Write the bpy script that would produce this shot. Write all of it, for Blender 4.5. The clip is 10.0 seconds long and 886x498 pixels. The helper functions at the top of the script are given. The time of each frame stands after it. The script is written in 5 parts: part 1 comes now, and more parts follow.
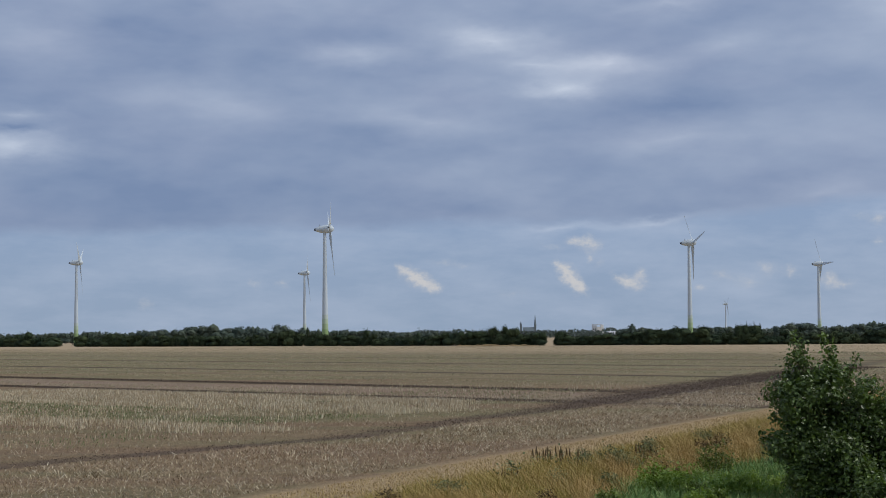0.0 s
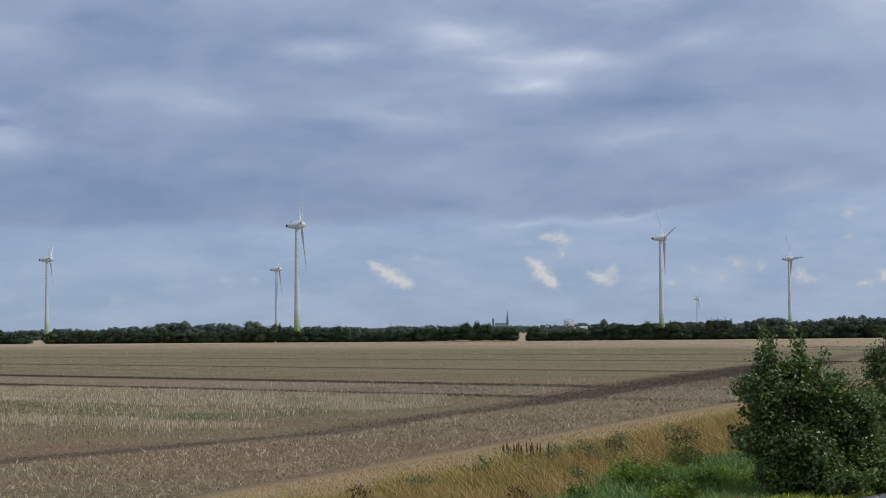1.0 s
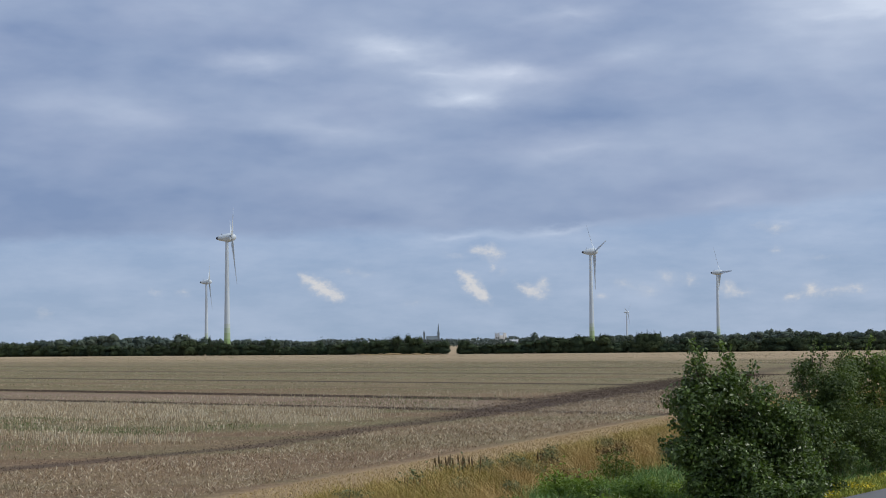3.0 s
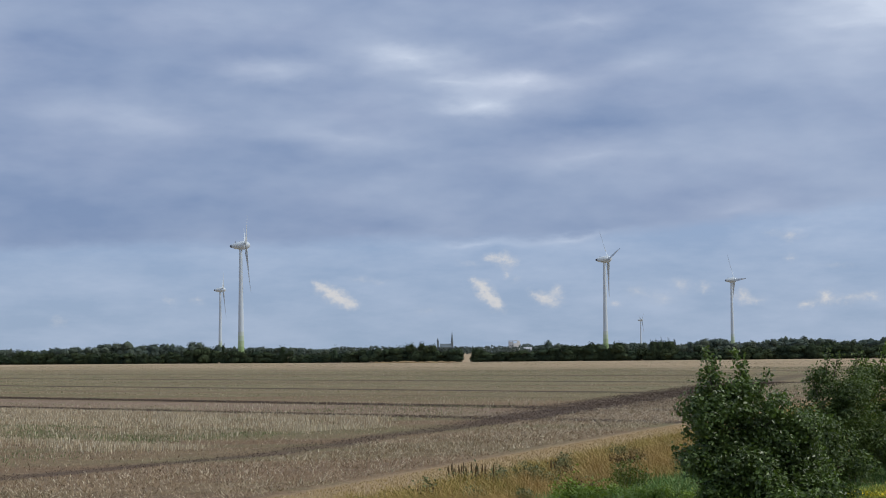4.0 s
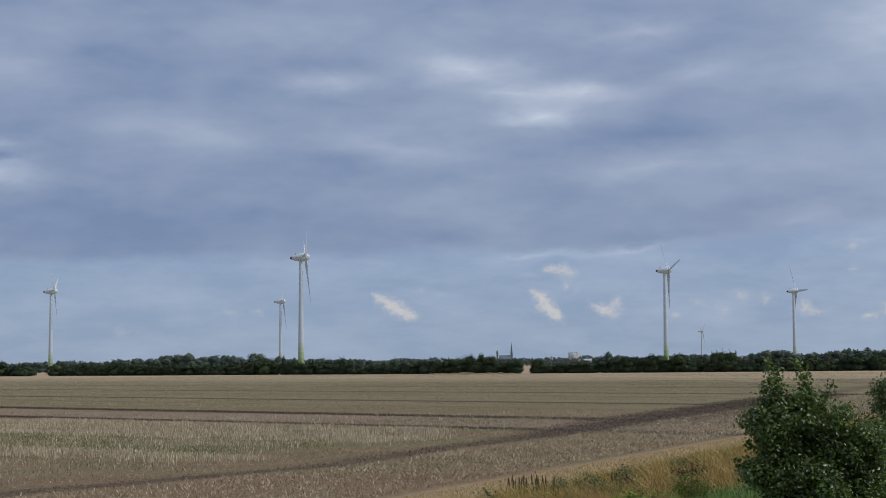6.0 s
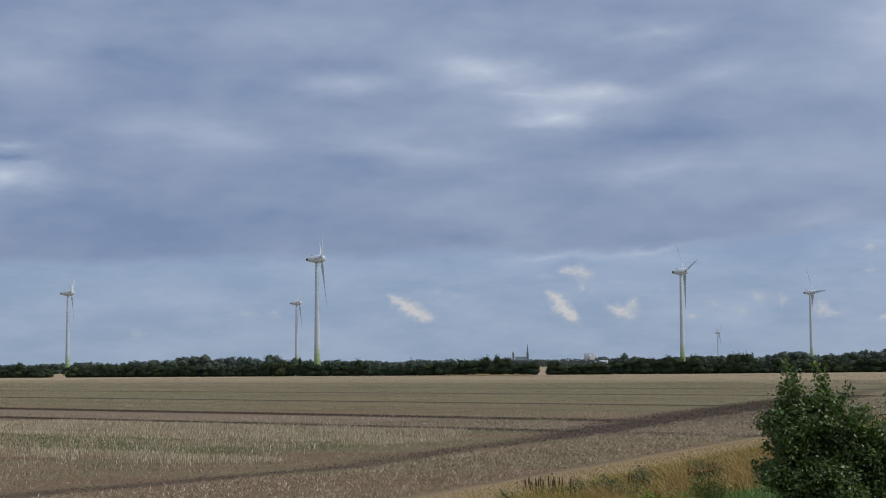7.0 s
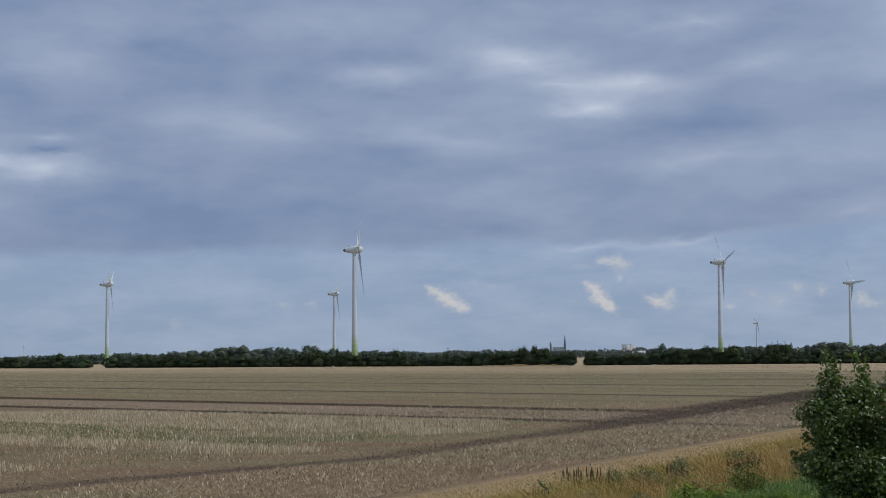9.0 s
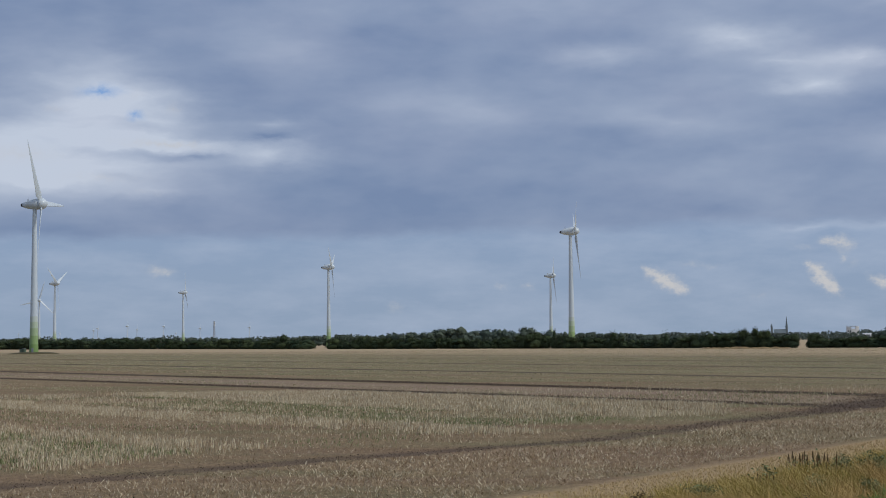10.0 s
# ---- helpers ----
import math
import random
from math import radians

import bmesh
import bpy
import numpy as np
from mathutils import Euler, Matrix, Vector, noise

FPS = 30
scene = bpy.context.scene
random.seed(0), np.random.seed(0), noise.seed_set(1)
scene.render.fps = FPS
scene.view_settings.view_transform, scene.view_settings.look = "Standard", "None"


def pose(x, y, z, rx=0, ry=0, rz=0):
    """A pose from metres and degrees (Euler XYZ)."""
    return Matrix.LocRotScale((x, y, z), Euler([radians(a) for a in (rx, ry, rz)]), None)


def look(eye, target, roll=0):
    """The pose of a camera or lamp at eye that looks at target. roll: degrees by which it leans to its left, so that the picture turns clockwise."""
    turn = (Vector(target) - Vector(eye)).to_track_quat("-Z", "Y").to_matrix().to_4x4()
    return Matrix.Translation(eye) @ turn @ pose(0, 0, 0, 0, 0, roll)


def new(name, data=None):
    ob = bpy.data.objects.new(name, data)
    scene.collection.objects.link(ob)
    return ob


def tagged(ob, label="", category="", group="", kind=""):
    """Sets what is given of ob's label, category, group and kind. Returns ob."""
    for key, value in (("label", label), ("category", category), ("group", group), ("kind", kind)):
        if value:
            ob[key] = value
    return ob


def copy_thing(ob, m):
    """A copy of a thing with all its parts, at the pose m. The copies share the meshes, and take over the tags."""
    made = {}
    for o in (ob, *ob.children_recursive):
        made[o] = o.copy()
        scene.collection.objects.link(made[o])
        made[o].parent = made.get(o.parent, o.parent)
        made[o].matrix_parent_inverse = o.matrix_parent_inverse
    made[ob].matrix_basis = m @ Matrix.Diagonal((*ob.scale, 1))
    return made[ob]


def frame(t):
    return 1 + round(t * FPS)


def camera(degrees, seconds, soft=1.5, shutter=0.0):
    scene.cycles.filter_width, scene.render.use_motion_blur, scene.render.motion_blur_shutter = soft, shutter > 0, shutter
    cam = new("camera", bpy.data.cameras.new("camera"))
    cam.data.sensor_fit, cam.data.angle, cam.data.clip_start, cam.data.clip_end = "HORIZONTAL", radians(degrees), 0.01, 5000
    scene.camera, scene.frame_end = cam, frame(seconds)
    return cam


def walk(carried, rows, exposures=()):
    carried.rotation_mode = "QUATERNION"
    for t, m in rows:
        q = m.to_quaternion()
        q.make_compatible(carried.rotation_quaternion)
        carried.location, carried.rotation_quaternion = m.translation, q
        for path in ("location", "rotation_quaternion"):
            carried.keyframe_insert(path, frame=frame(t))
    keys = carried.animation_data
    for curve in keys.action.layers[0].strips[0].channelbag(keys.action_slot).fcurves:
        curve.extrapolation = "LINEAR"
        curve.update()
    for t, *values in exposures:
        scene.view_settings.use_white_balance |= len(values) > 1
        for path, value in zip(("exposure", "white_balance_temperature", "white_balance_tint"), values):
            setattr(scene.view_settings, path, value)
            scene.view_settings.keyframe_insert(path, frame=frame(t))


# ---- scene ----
# Camera: stands on a low bank and pans by hand; rows are seconds, x, yaw, pitch, lean.
EYE = 4.2
cam = camera(32.51, 10.0, soft=1.0)
ROWS = [
    (0.0, -0.000, 0.020, 3.258, 0.492),
    (0.5, -0.010, -0.477, 3.151, 0.621),
    (1.0, 0.055, -1.030, 3.090, 0.684),
    (1.5, 0.070, -2.134, 3.005, 0.643),
    (2.0, 0.069, -2.932, 2.997, 0.644),
    (2.5, 0.021, -3.443, 3.226, 0.660),
    (2.7, 0.020, -3.635, 3.385, 0.660),
    (3.8, 0.035, -3.408, 3.776, 0.665),
    (4.0, 0.039, -3.120, 3.851, 0.667),
    (4.5, 0.075, -2.778, 3.955, 0.687),
    (5.0, 0.049, -1.975, 4.021, 0.740),
    (5.5, 0.037, -1.203, 4.189, 0.624),
    (5.7, 0.030, -1.050, 4.246, 0.630),
    (6.8, 0.008, -0.450, 4.368, 0.655),
    (7.0, 0.005, -0.290, 4.368, 0.656),
    (7.5, 0.026, -0.040, 4.365, 0.625),
    (8.0, 0.019, 0.215, 4.397, 0.578),
    (8.5, 0.049, 0.489, 4.289, 0.545),
    (9.0, -0.010, 1.115, 4.030, 0.656),
    (9.1, -0.015, 1.537, 3.977, 0.630),
    (9.2, -0.020, 2.004, 3.938, 0.600),
    (9.3, -0.030, 2.525, 3.894, 0.560),
    (9.4, -0.045, 3.068, 3.852, 0.520),
    (9.5, -0.068, 3.686, 3.805, 0.479),
    (9.6, -0.075, 4.472, 3.716, 0.490),
    (9.7, -0.082, 5.755, 3.644, 0.500),
    (9.8, -0.090, 6.965, 3.590, 0.510),
    (9.9, -0.096, 8.082, 3.515, 0.530),
    (10.0, -0.100, 9.275, 3.430, 0.540),
]
# the clip brightens while it looks towards the bushes
EXPOSURES = [(0.0, -0.13), (0.5, -0.06), (1.0, -0.05), (1.5, 0.0), (2.0, 0.0), (2.5, 0.06), (4.0, 0.03), (4.5, -0.08), (5.0, -0.15), (5.5, -0.16), (8.5, -0.17), (10.0, -0.18)]
walk(cam, [(t, pose(x, 0, EYE, 90 + p, 0, yw) @ pose(0, 0, 0, 0, 0, -ln)) for t, x, yw, p, ln in ROWS], exposures=EXPOSURES)


# ---- node helpers ----
def math_node(nt, op, a, b=None, c=None, clamp=False):
    n = nt.nodes.new("ShaderNodeMath")
    n.operation, n.use_clamp = op, clamp
    for i, v in enumerate((a, b, c)):
        if v is None:
            continue
        if isinstance(v, (int, float)):
            n.inputs[i].default_value = v
        else:
            nt.links.new(v, n.inputs[i])
    return n.outputs[0]


def mix_color(nt, fac, a, b, blend="MIX"):
    n = nt.nodes.new("ShaderNodeMix")
    n.data_type, n.blend_type = "RGBA", blend
    for sock, v in ((n.inputs[0], fac), (n.inputs[6], a), (n.inputs[7], b)):
        if isinstance(v, (int, float)):
            sock.default_value = v
        elif isinstance(v, tuple):
            sock.default_value = (*v, 1)
        else:
            nt.links.new(v, sock)
    return n.outputs[2]


def ramp(nt, fac, lo, hi, kind="SMOOTHSTEP"):
    n = nt.nodes.new("ShaderNodeMapRange")
    n.interpolation_type = kind
    n.inputs["From Min"].default_value, n.inputs["From Max"].default_value = lo, hi
    nt.links.new(fac, n.inputs["Value"])
    return n.outputs["Result"]


def noise_node(nt, vec, scale, detail=3.0, rough=0.55, out="Fac"):
    n = nt.nodes.new("ShaderNodeTexNoise")
    n.inputs["Scale"].default_value, n.inputs["Detail"].default_value, n.inputs["Roughness"].default_value = scale, detail, rough
    if vec is not None:
        nt.links.new(vec, n.inputs["Vector"])
    return n.outputs[out]


def scaled(nt, vec, sx, sy, sz, rz=0.0):
    n = nt.nodes.new("ShaderNodeMapping")
    n.inputs["Scale"].default_value = (sx, sy, sz)
    n.inputs["Rotation"].default_value = (0, 0, rz)
    nt.links.new(vec, n.inputs["Vector"])
    return n.outputs[0]


def bump_to(nt, bsdf, height, strength, distance):
    n = nt.nodes.new("ShaderNodeBump")
    n.inputs["Strength"].default_value, n.inputs["Distance"].default_value = strength, distance
    nt.links.new(height, n.inputs["Height"])
    nt.links.new(n.outputs[0], bsdf.inputs["Normal"])


def base_material(name, rough=0.8, spec=0.3):
    m = bpy.data.materials.new(name)
    m.use_nodes = True
    b = m.node_tree.nodes["Principled BSDF"]
    b.inputs["Roughness"].default_value = rough
    b.inputs["Specular IOR Level"].default_value = spec
    return m, m.node_tree, b


# ---- world: layered cloud deck over a pale summer evening sky ----
SUN_ELEV, SUN_AZ = radians(42), radians(102)
world = bpy.data.worlds.new("sky")
scene.world = world
world.use_nodes = True
wt = world.node_tree
bg = wt.nodes["Background"]
tc = wt.nodes.new("ShaderNodeTexCoord").outputs["Generated"]
sep = wt.nodes.new("ShaderNodeSeparateXYZ")
wt.links.new(tc, sep.inputs[0])
DEG = 57.29578
az = math_node(wt, "MULTIPLY", math_node(wt, "ARCTAN2", sep.outputs[0], sep.outputs[1]), DEG)
el = math_node(wt, "MULTIPLY", math_node(wt, "ARCSINE", sep.outputs[2]), DEG)
comb = wt.nodes.new("ShaderNodeCombineXYZ")
wt.links.new(az, comb.inputs[0])
wt.links.new(el, comb.inputs[1])
sky_pos = comb.outputs[0]
# a ragged drift of the cloud edges
warp = noise_node(wt, scaled(wt, sky_pos, 0.35, 0.9, 1), 1.0, 5, 0.6, "Color")
warp_v = wt.nodes.new("ShaderNodeVectorMath")
warp_v.operation = "MULTIPLY_ADD"
wt.links.new(warp, warp_v.inputs[0])
warp_v.inputs[1].default_value, warp_v.inputs[2].default_value = (2.4, 0.9, 0), (-1.2, -0.45, 0)
drift = wt.nodes.new("ShaderNodeVectorMath")
wt.links.new(sky_pos, drift.inputs[0])
wt.links.new(warp_v.outputs[0], drift.inputs[1])
sky_far = drift.outputs[0]
warp2 = noise_node(wt, scaled(wt, sky_pos, 2.4, 3.0, 1), 1.0, 5, 0.65, "Color")
warp2_v = wt.nodes.new("ShaderNodeVectorMath")
warp2_v.operation = "MULTIPLY_ADD"
wt.links.new(warp2, warp2_v.inputs[0])
warp2_v.inputs[1].default_value, warp2_v.inputs[2].default_value = (0.62, 0.5, 0), (-0.31, -0.25, 0)
drift2 = wt.nodes.new("ShaderNodeVectorMath")
wt.links.new(sky_pos, drift2.inputs[0])
wt.links.new(warp2_v.outputs[0], drift2.inputs[1])
sky_near = drift2.outputs[0]


def cloud_sum(vec, blobs):
    """Sum of soft clouds: azimuth, elevation, half width, half height (degrees), slope, strength."""
    total = None
    for a, e, rx, ry, rot, w in blobs:
        mp = wt.nodes.new("ShaderNodeMapping")
        mp.vector_type = "TEXTURE"
        mp.inputs["Location"].default_value = (a, e, 0)
        mp.inputs["Rotation"].default_value = (0, 0, radians(rot))
        mp.inputs["Scale"].default_value = (rx, ry, 1)
        wt.links.new(vec, mp.inputs["Vector"])
        g = wt.nodes.new("ShaderNodeTexGradient")
        g.gradient_type = "QUADRATIC_SPHERE"
        wt.links.new(mp.outputs[0], g.inputs[0])
        total = math_node(wt, "MULTIPLY", g.outputs["Fac"], w) if total is None else math_node(wt, "MULTIPLY_ADD", g.outputs["Fac"], w, total)
    return total


STREAKS_HIGH = [
    (6.30, 10.05, 4.00, 0.85, 0, 0.75),
    (3.60, 10.1, 2.60, 0.60, 0, 0.30),
    (4.55, 9.25, 2.70, 0.72, 2, 0.70),
    (1.83, 10.93, 4.69, 1.38, -8, 0.60),
    (-3.07, 10.55, 4.05, 0.89, 3, 0.55),
    (8.44, 7.25, 4.69, 1.07, 5, 0.30),
    (-0.51, 8.08, 5.97, 1.17, -8, 0.30),
    (-8.40, 8.78, 5.97, 1.28, -5, 0.28),
    (-15.43, 11.08, 4.69, 2.34, 0, 0.25),
    (-15.64, 6.93, 3.20, 1.07, 0, 0.42),
    (-15.85, 8.21, 2.34, 0.60, 0, 0.40),
    (19.98, 12.22, 7.03, 2.77, 0, 0.90),
]
STREAKS_LOW = [
    (8.44, 12.26, 5.11, 0.85, 0, 0.35),
    (10.78, 10.64, 4.26, 1.07, 0, 0.22),
    (-5.41, 12.38, 6.39, 1.49, 0, 0.22),
    (1.41, 9.45, 6.39, 1.49, 0, 0.20),
    (4.45, 4.02, 3.00, 0.36, 2, 0.75),
    (7.60, 4.22, 3.60, 0.28, 4, 0.50),
    (13.76, 5.08, 4.26, 0.95, 3, 0.20),
    (16.11, 4.31, 2.56, 0.43, 0, 0.50),
    (-25.11, 6.90, 7.5, 3.40, 0, 1.20),
    (-22.76, 6.35, 6.39, 1.28, 0, 0.60),
    (-19.78, 7.34, 4.47, 0.55, -2, 0.90),
    (-21.30, 8.80, 6.8, 3.10, -18, 1.15),
    (-15.73, 7.13, 4.69, 1.28, 0, 0.40),
    (-19.99, 5.58, 4.69, 0.68, 0, 0.30),
]
GREY_BANDS = [
    (-13.51, 6.38, 14.92, 10.65, 0, 0.07),
    (0.77, 4.76, 10.65, 1.28, 0, 0.16),
    (-11.17, 11.47, 4.69, 2.77, 20, 0.10),
    (8.44, 8.53, 7.03, 1.07, 4, 0.22),
    (-15.75, 7.61, 1.70, 0.30, 0, 0.40),
    (15.26, 9.11, 5.33, 1.49, 0, 0.15),
    (-18.72, 6.91, 4.69, 0.38, 0, 0.40),
    (-11.26, 10.93, 5.54, 1.70, -20, 0.06),
]
CUMULUS_A = [
    (-1.54, 2.50, 0.55, 0.47, -30, 0.80),
    (-1.20, 2.29, 0.79, 0.55, -30, 1.00),
    (-0.82, 2.09, 0.87, 0.55, -30, 1.00),
    (-0.46, 1.88, 0.67, 0.47, -25, 0.90),
    (-0.25, 1.73, 0.43, 0.28, -20, 0.70),
    (-1.71, 2.67, 0.32, 0.24, -40, 0.50),
    (-1.03, 1.95, 1.65, 0.63, -20, 0.30),
    (0.04, 2.72, 1.42, 0.35, -3, 0.40),
    (0.80, 2.61, 0.79, 0.35, 0, 0.28),
]
CUMULUS_B = [
    (4.25, 2.68, 0.39, 0.32, -40, 0.70),
    (4.48, 2.49, 0.63, 0.47, -45, 1.00),
    (4.71, 2.23, 0.79, 0.59, -50, 1.10),
    (4.92, 1.97, 0.87, 0.55, -50, 1.00),
    (5.15, 1.72, 0.63, 0.35, -40, 0.70),
    (4.79, 1.85, 1.34, 0.55, -30, 0.30),
    (6.44, 2.14, 0.51, 0.32, -30, 0.70),
    (6.78, 1.97, 0.71, 0.43, -15, 0.90),
    (7.16, 1.92, 0.79, 0.51, 5, 0.90),
    (7.41, 2.26, 0.43, 0.55, 20, 0.80),
    (7.28, 1.73, 1.02, 0.35, 0, 0.40),
]
CUMULUS_THIN = [
    (5.37, 3.47, 0.95, 0.59, 0, 0.60),
    (5.70, 3.30, 0.55, 0.47, 0, 0.40),
    (4.94, 3.54, 0.79, 0.32, 0, 0.45),
    (4.07, 3.32, 1.18, 0.35, -10, 0.25),
    (5.48, 2.90, 0.32, 0.35, -40, 0.55),
    (5.86, 2.66, 0.39, 0.47, -40, 0.30),
    (-7.09, 2.00, 0.63, 0.35, -20, 0.42),
    (-6.11, 1.98, 0.55, 0.32, 0, 0.45),
    (-11.12, 1.26, 0.79, 0.55, 0, 0.33),
    (2.56, 1.55, 1.58, 0.55, 10, 0.20),
    (12.01, 2.40, 0.79, 0.55, -30, 0.42),
    (12.86, 2.26, 0.67, 0.47, 0, 0.50),
    (10.35, 2.17, 1.02, 0.59, 0, 0.30),
    (11.37, 1.89, 1.34, 0.59, 0, 0.33),
]
CUMULUS_EAST = [
    (14.23, 1.94, 0.71, 0.71, -30, 0.50),
    (14.70, 1.75, 0.95, 0.35, 0, 0.40),
    (9.57, 1.70, 0.59, 0.28, 0, 0.45),
    (16.07, 4.13, 1.02, 0.51, 0, 0.45),
    (15.27, 4.23, 0.63, 0.32, 0, 0.30),
    (16.00, 3.28, 0.59, 0.35, 0, 0.40),
    (16.53, 1.58, 0.59, 0.35, 10, 0.70),
    (17.24, 1.82, 0.59, 0.51, 30, 0.70),
    (17.98, 1.74, 1.58, 0.43, 0, 0.40),
    (18.86, 1.85, 1.02, 0.43, 0, 0.40),
    (17.77, 2.98, 2.36, 0.28, 0, 0.20),
    (-20.09, 2.65, 0.79, 0.55, -10, 0.42),
    (-19.58, 2.65, 0.79, 0.32, 5, 0.40),
]
CUMULUS_WEST = [
    (-24.89, 6.90, 4.26, 0.85, 0, 0.55),
    (-21.91, 6.08, 4.05, 0.51, 0, 0.50),
    (-19.57, 7.34, 3.62, 0.38, -2, 0.90),
    (-20.42, 5.58, 3.20, 0.34, 0, 0.30),
    (-23.62, 8.57, 1.07, 0.43, 0, 0.60),
    (-19.35, 8.66, 0.85, 0.65, 0, 0.50),
    (-20.75, 9.15, 1.00, 0.60, 0, 0.40),
]
BLUE_HOLES = [
    (-22.02, 9.26, 1.32, 0.38, 3, 0.90),
    (-20.74, 8.40, 0.55, 0.30, 0, 0.70),
]
fibres = noise_node(wt, scaled(wt, sky_far, 0.32, 1.4, 1, radians(3)), 1.0, 2, 0.5)
light = math_node(wt, "ADD", cloud_sum(sky_far, STREAKS_HIGH), cloud_sum(sky_far, STREAKS_LOW))
light = math_node(wt, "MULTIPLY", light, math_node(wt, "MULTIPLY_ADD", fibres, 1.3, 0.35))
light = math_node(wt, "SUBTRACT", light, cloud_sum(sky_far, GREY_BANDS))
wisps = noise_node(wt, scaled(wt, sky_pos, 0.10, 0.30, 1, radians(4)), 1.0, 4, 0.5)
wisps2 = noise_node(wt, scaled(wt, sky_pos, 0.30, 0.8, 1, radians(-3)), 1.0, 4, 0.55)
edge = wt.nodes.new("ShaderNodeSeparateXYZ")
wt.links.new(sky_far, edge.inputs[0])
high = ramp(wt, math_node(wt, "MULTIPLY_ADD", math_node(wt, "MAXIMUM", math_node(wt, "SUBTRACT", az, 9.5), 0.0), -0.09, math_node(wt, "MULTIPLY_ADD", az, -0.012, edge.outputs[1])), 3.85, 4.5)
lumps = noise_node(wt, scaled(wt, sky_pos, 0.45, 1.1, 1, radians(8)), 1.0, 3, 0.5)
wisp_sum = math_node(wt, "ADD", math_node(wt, "MULTIPLY_ADD", wisps, 0.80, -0.40), math_node(wt, "MULTIPLY_ADD", wisps2, 0.20, -0.10))
wisp_sum = math_node(wt, "ADD", wisp_sum, math_node(wt, "MULTIPLY_ADD", lumps, 0.22, -0.11))
light = math_node(wt, "ADD", light, math_node(wt, "MULTIPLY", wisp_sum, math_node(wt, "MULTIPLY_ADD", high, 0.8, 0.2)))
light = math_node(wt, "ADD", light, math_node(wt, "MULTIPLY_ADD", az, 0.004, 0.215), clamp=True)
deck = mix_color(wt, light, (0.194, 0.272, 0.452), (0.605, 0.675, 0.81))
mauve = ramp(wt, noise_node(wt, scaled(wt, sky_pos, 0.14, 0.32, 1, radians(-6)), 1.0, 3, 0.5), 0.42, 0.66)
deck = mix_color(wt, math_node(wt, "MULTIPLY", mauve, 0.12), deck, mix_color(wt, 1.0, deck, (1.13, 0.98, 0.98), "MULTIPLY"))
clear = mix_color(wt, ramp(wt, el, -0.5, 4.5, "LINEAR"), (0.308, 0.405, 0.555), (0.275, 0.378, 0.572))
veil = noise_node(wt, scaled(wt, sky_pos, 0.22, 0.75, 1, radians(6)), 1.0, 5, 0.6)
low_light = math_node(wt, "ADD", math_node(wt, "MULTIPLY", light, 0.6), math_node(wt, "MULTIPLY_ADD", veil, 1.3, -0.62), clamp=True)
clear = mix_color(wt, low_light, clear, (0.50, 0.58, 0.74))
sky_col = mix_color(wt, high, clear, deck)
cumulus = 0.0
for blobs, k in ((CUMULUS_A, 0.82), (CUMULUS_B, 0.82), (CUMULUS_THIN, 1.35), (CUMULUS_EAST, 1.35), (CUMULUS_WEST, 0.8)):
    cumulus = math_node(wt, "MULTIPLY_ADD", cloud_sum(sky_near, blobs), k, cumulus)
cumulus = math_node(wt, "MINIMUM", cumulus, 1.15)
puff = ramp(wt, math_node(wt, "MULTIPLY", cumulus, math_node(wt, "MULTIPLY_ADD", noise_node(wt, scaled(wt, sky_pos, 2.6, 3.4, 1), 1.0, 6, 0.66), 2.2, -0.2)), 0.02, 1.05)
sky_col = mix_color(wt, puff, sky_col, (0.615, 0.62, 0.65))
sky_col = mix_color(wt, math_node(wt, "MULTIPLY", cloud_sum(sky_near, BLUE_HOLES), 1.3, clamp=True), sky_col, (0.25, 0.42, 0.75))
# the thin bright deck overhead, out of view
over = ramp(wt, el, 16, 60)
sky_col = mix_color(wt, over, sky_col, (0.58, 0.63, 0.73))
nishita = wt.nodes.new("ShaderNodeTexSky")
nishita.sky_type, nishita.sun_disc = "NISHITA", False
nishita.sun_elevation, nishita.sun_rotation = SUN_ELEV, SUN_AZ
thin = mix_color(wt, 1.0, nishita.outputs[0], (0.1, 0.1, 0.1), "MULTIPLY")
final = mix_color(wt, 0.93, thin, sky_col)
wt.links.new(final, bg.inputs[0])
bg.inputs[1].default_value = 1.0

sun_data = bpy.data.lights.new("sun", "SUN")
sun_data.energy, sun_data.angle, sun_data.color = 2.15, radians(22), (1.0, 0.97, 0.92)
sun = new("sun", sun_data)
sun.matrix_world = look((math.sin(SUN_AZ) * 90, math.cos(SUN_AZ) * 90, math.tan(SUN_ELEV) * 90), (0, 0, 0))

# ---- plan of the field ----
ROW_N = (0.664, 0.747)           # across the drill rows
ROW_D = (0.747, -0.664)          # along them
# wheel lines: normal, distance from the origin, half width, depth of tone
WHEEL_LINES = ((0.676, 0.737, 91.5, 2.3, 1.0), (0.660, 0.751, 77.0, 1.8, 1.0), (0.692, 0.722, 124.6, 2.0, 0.9), (0.690, 0.724, 165.0, 2.4, 0.85),
               (0.700, 0.714, 202.0, 2.8, 0.6), (0.700, 0.714, 247.0, 3.0, 0.5), (0.700, 0.714, 108.0, 1.0, 0.3), (0.695, 0.719, 145.0, 1.2, 0.3), (0.700, 0.714, 300.0, 3.6, 0.35))
# the headland track: y where it bends, x there
TRACK = ((40, -22.0), (52, -13.8), (63, -4.7), (73, -0.3), (84, 5.1), (98, 11.0), (126, 23.3), (150, 33.4), (231, 68.5))
ROAD_P, ROAD_D, ROAD_N = (11.5, 37.8), (0.655, 0.756), (0.756, -0.655)


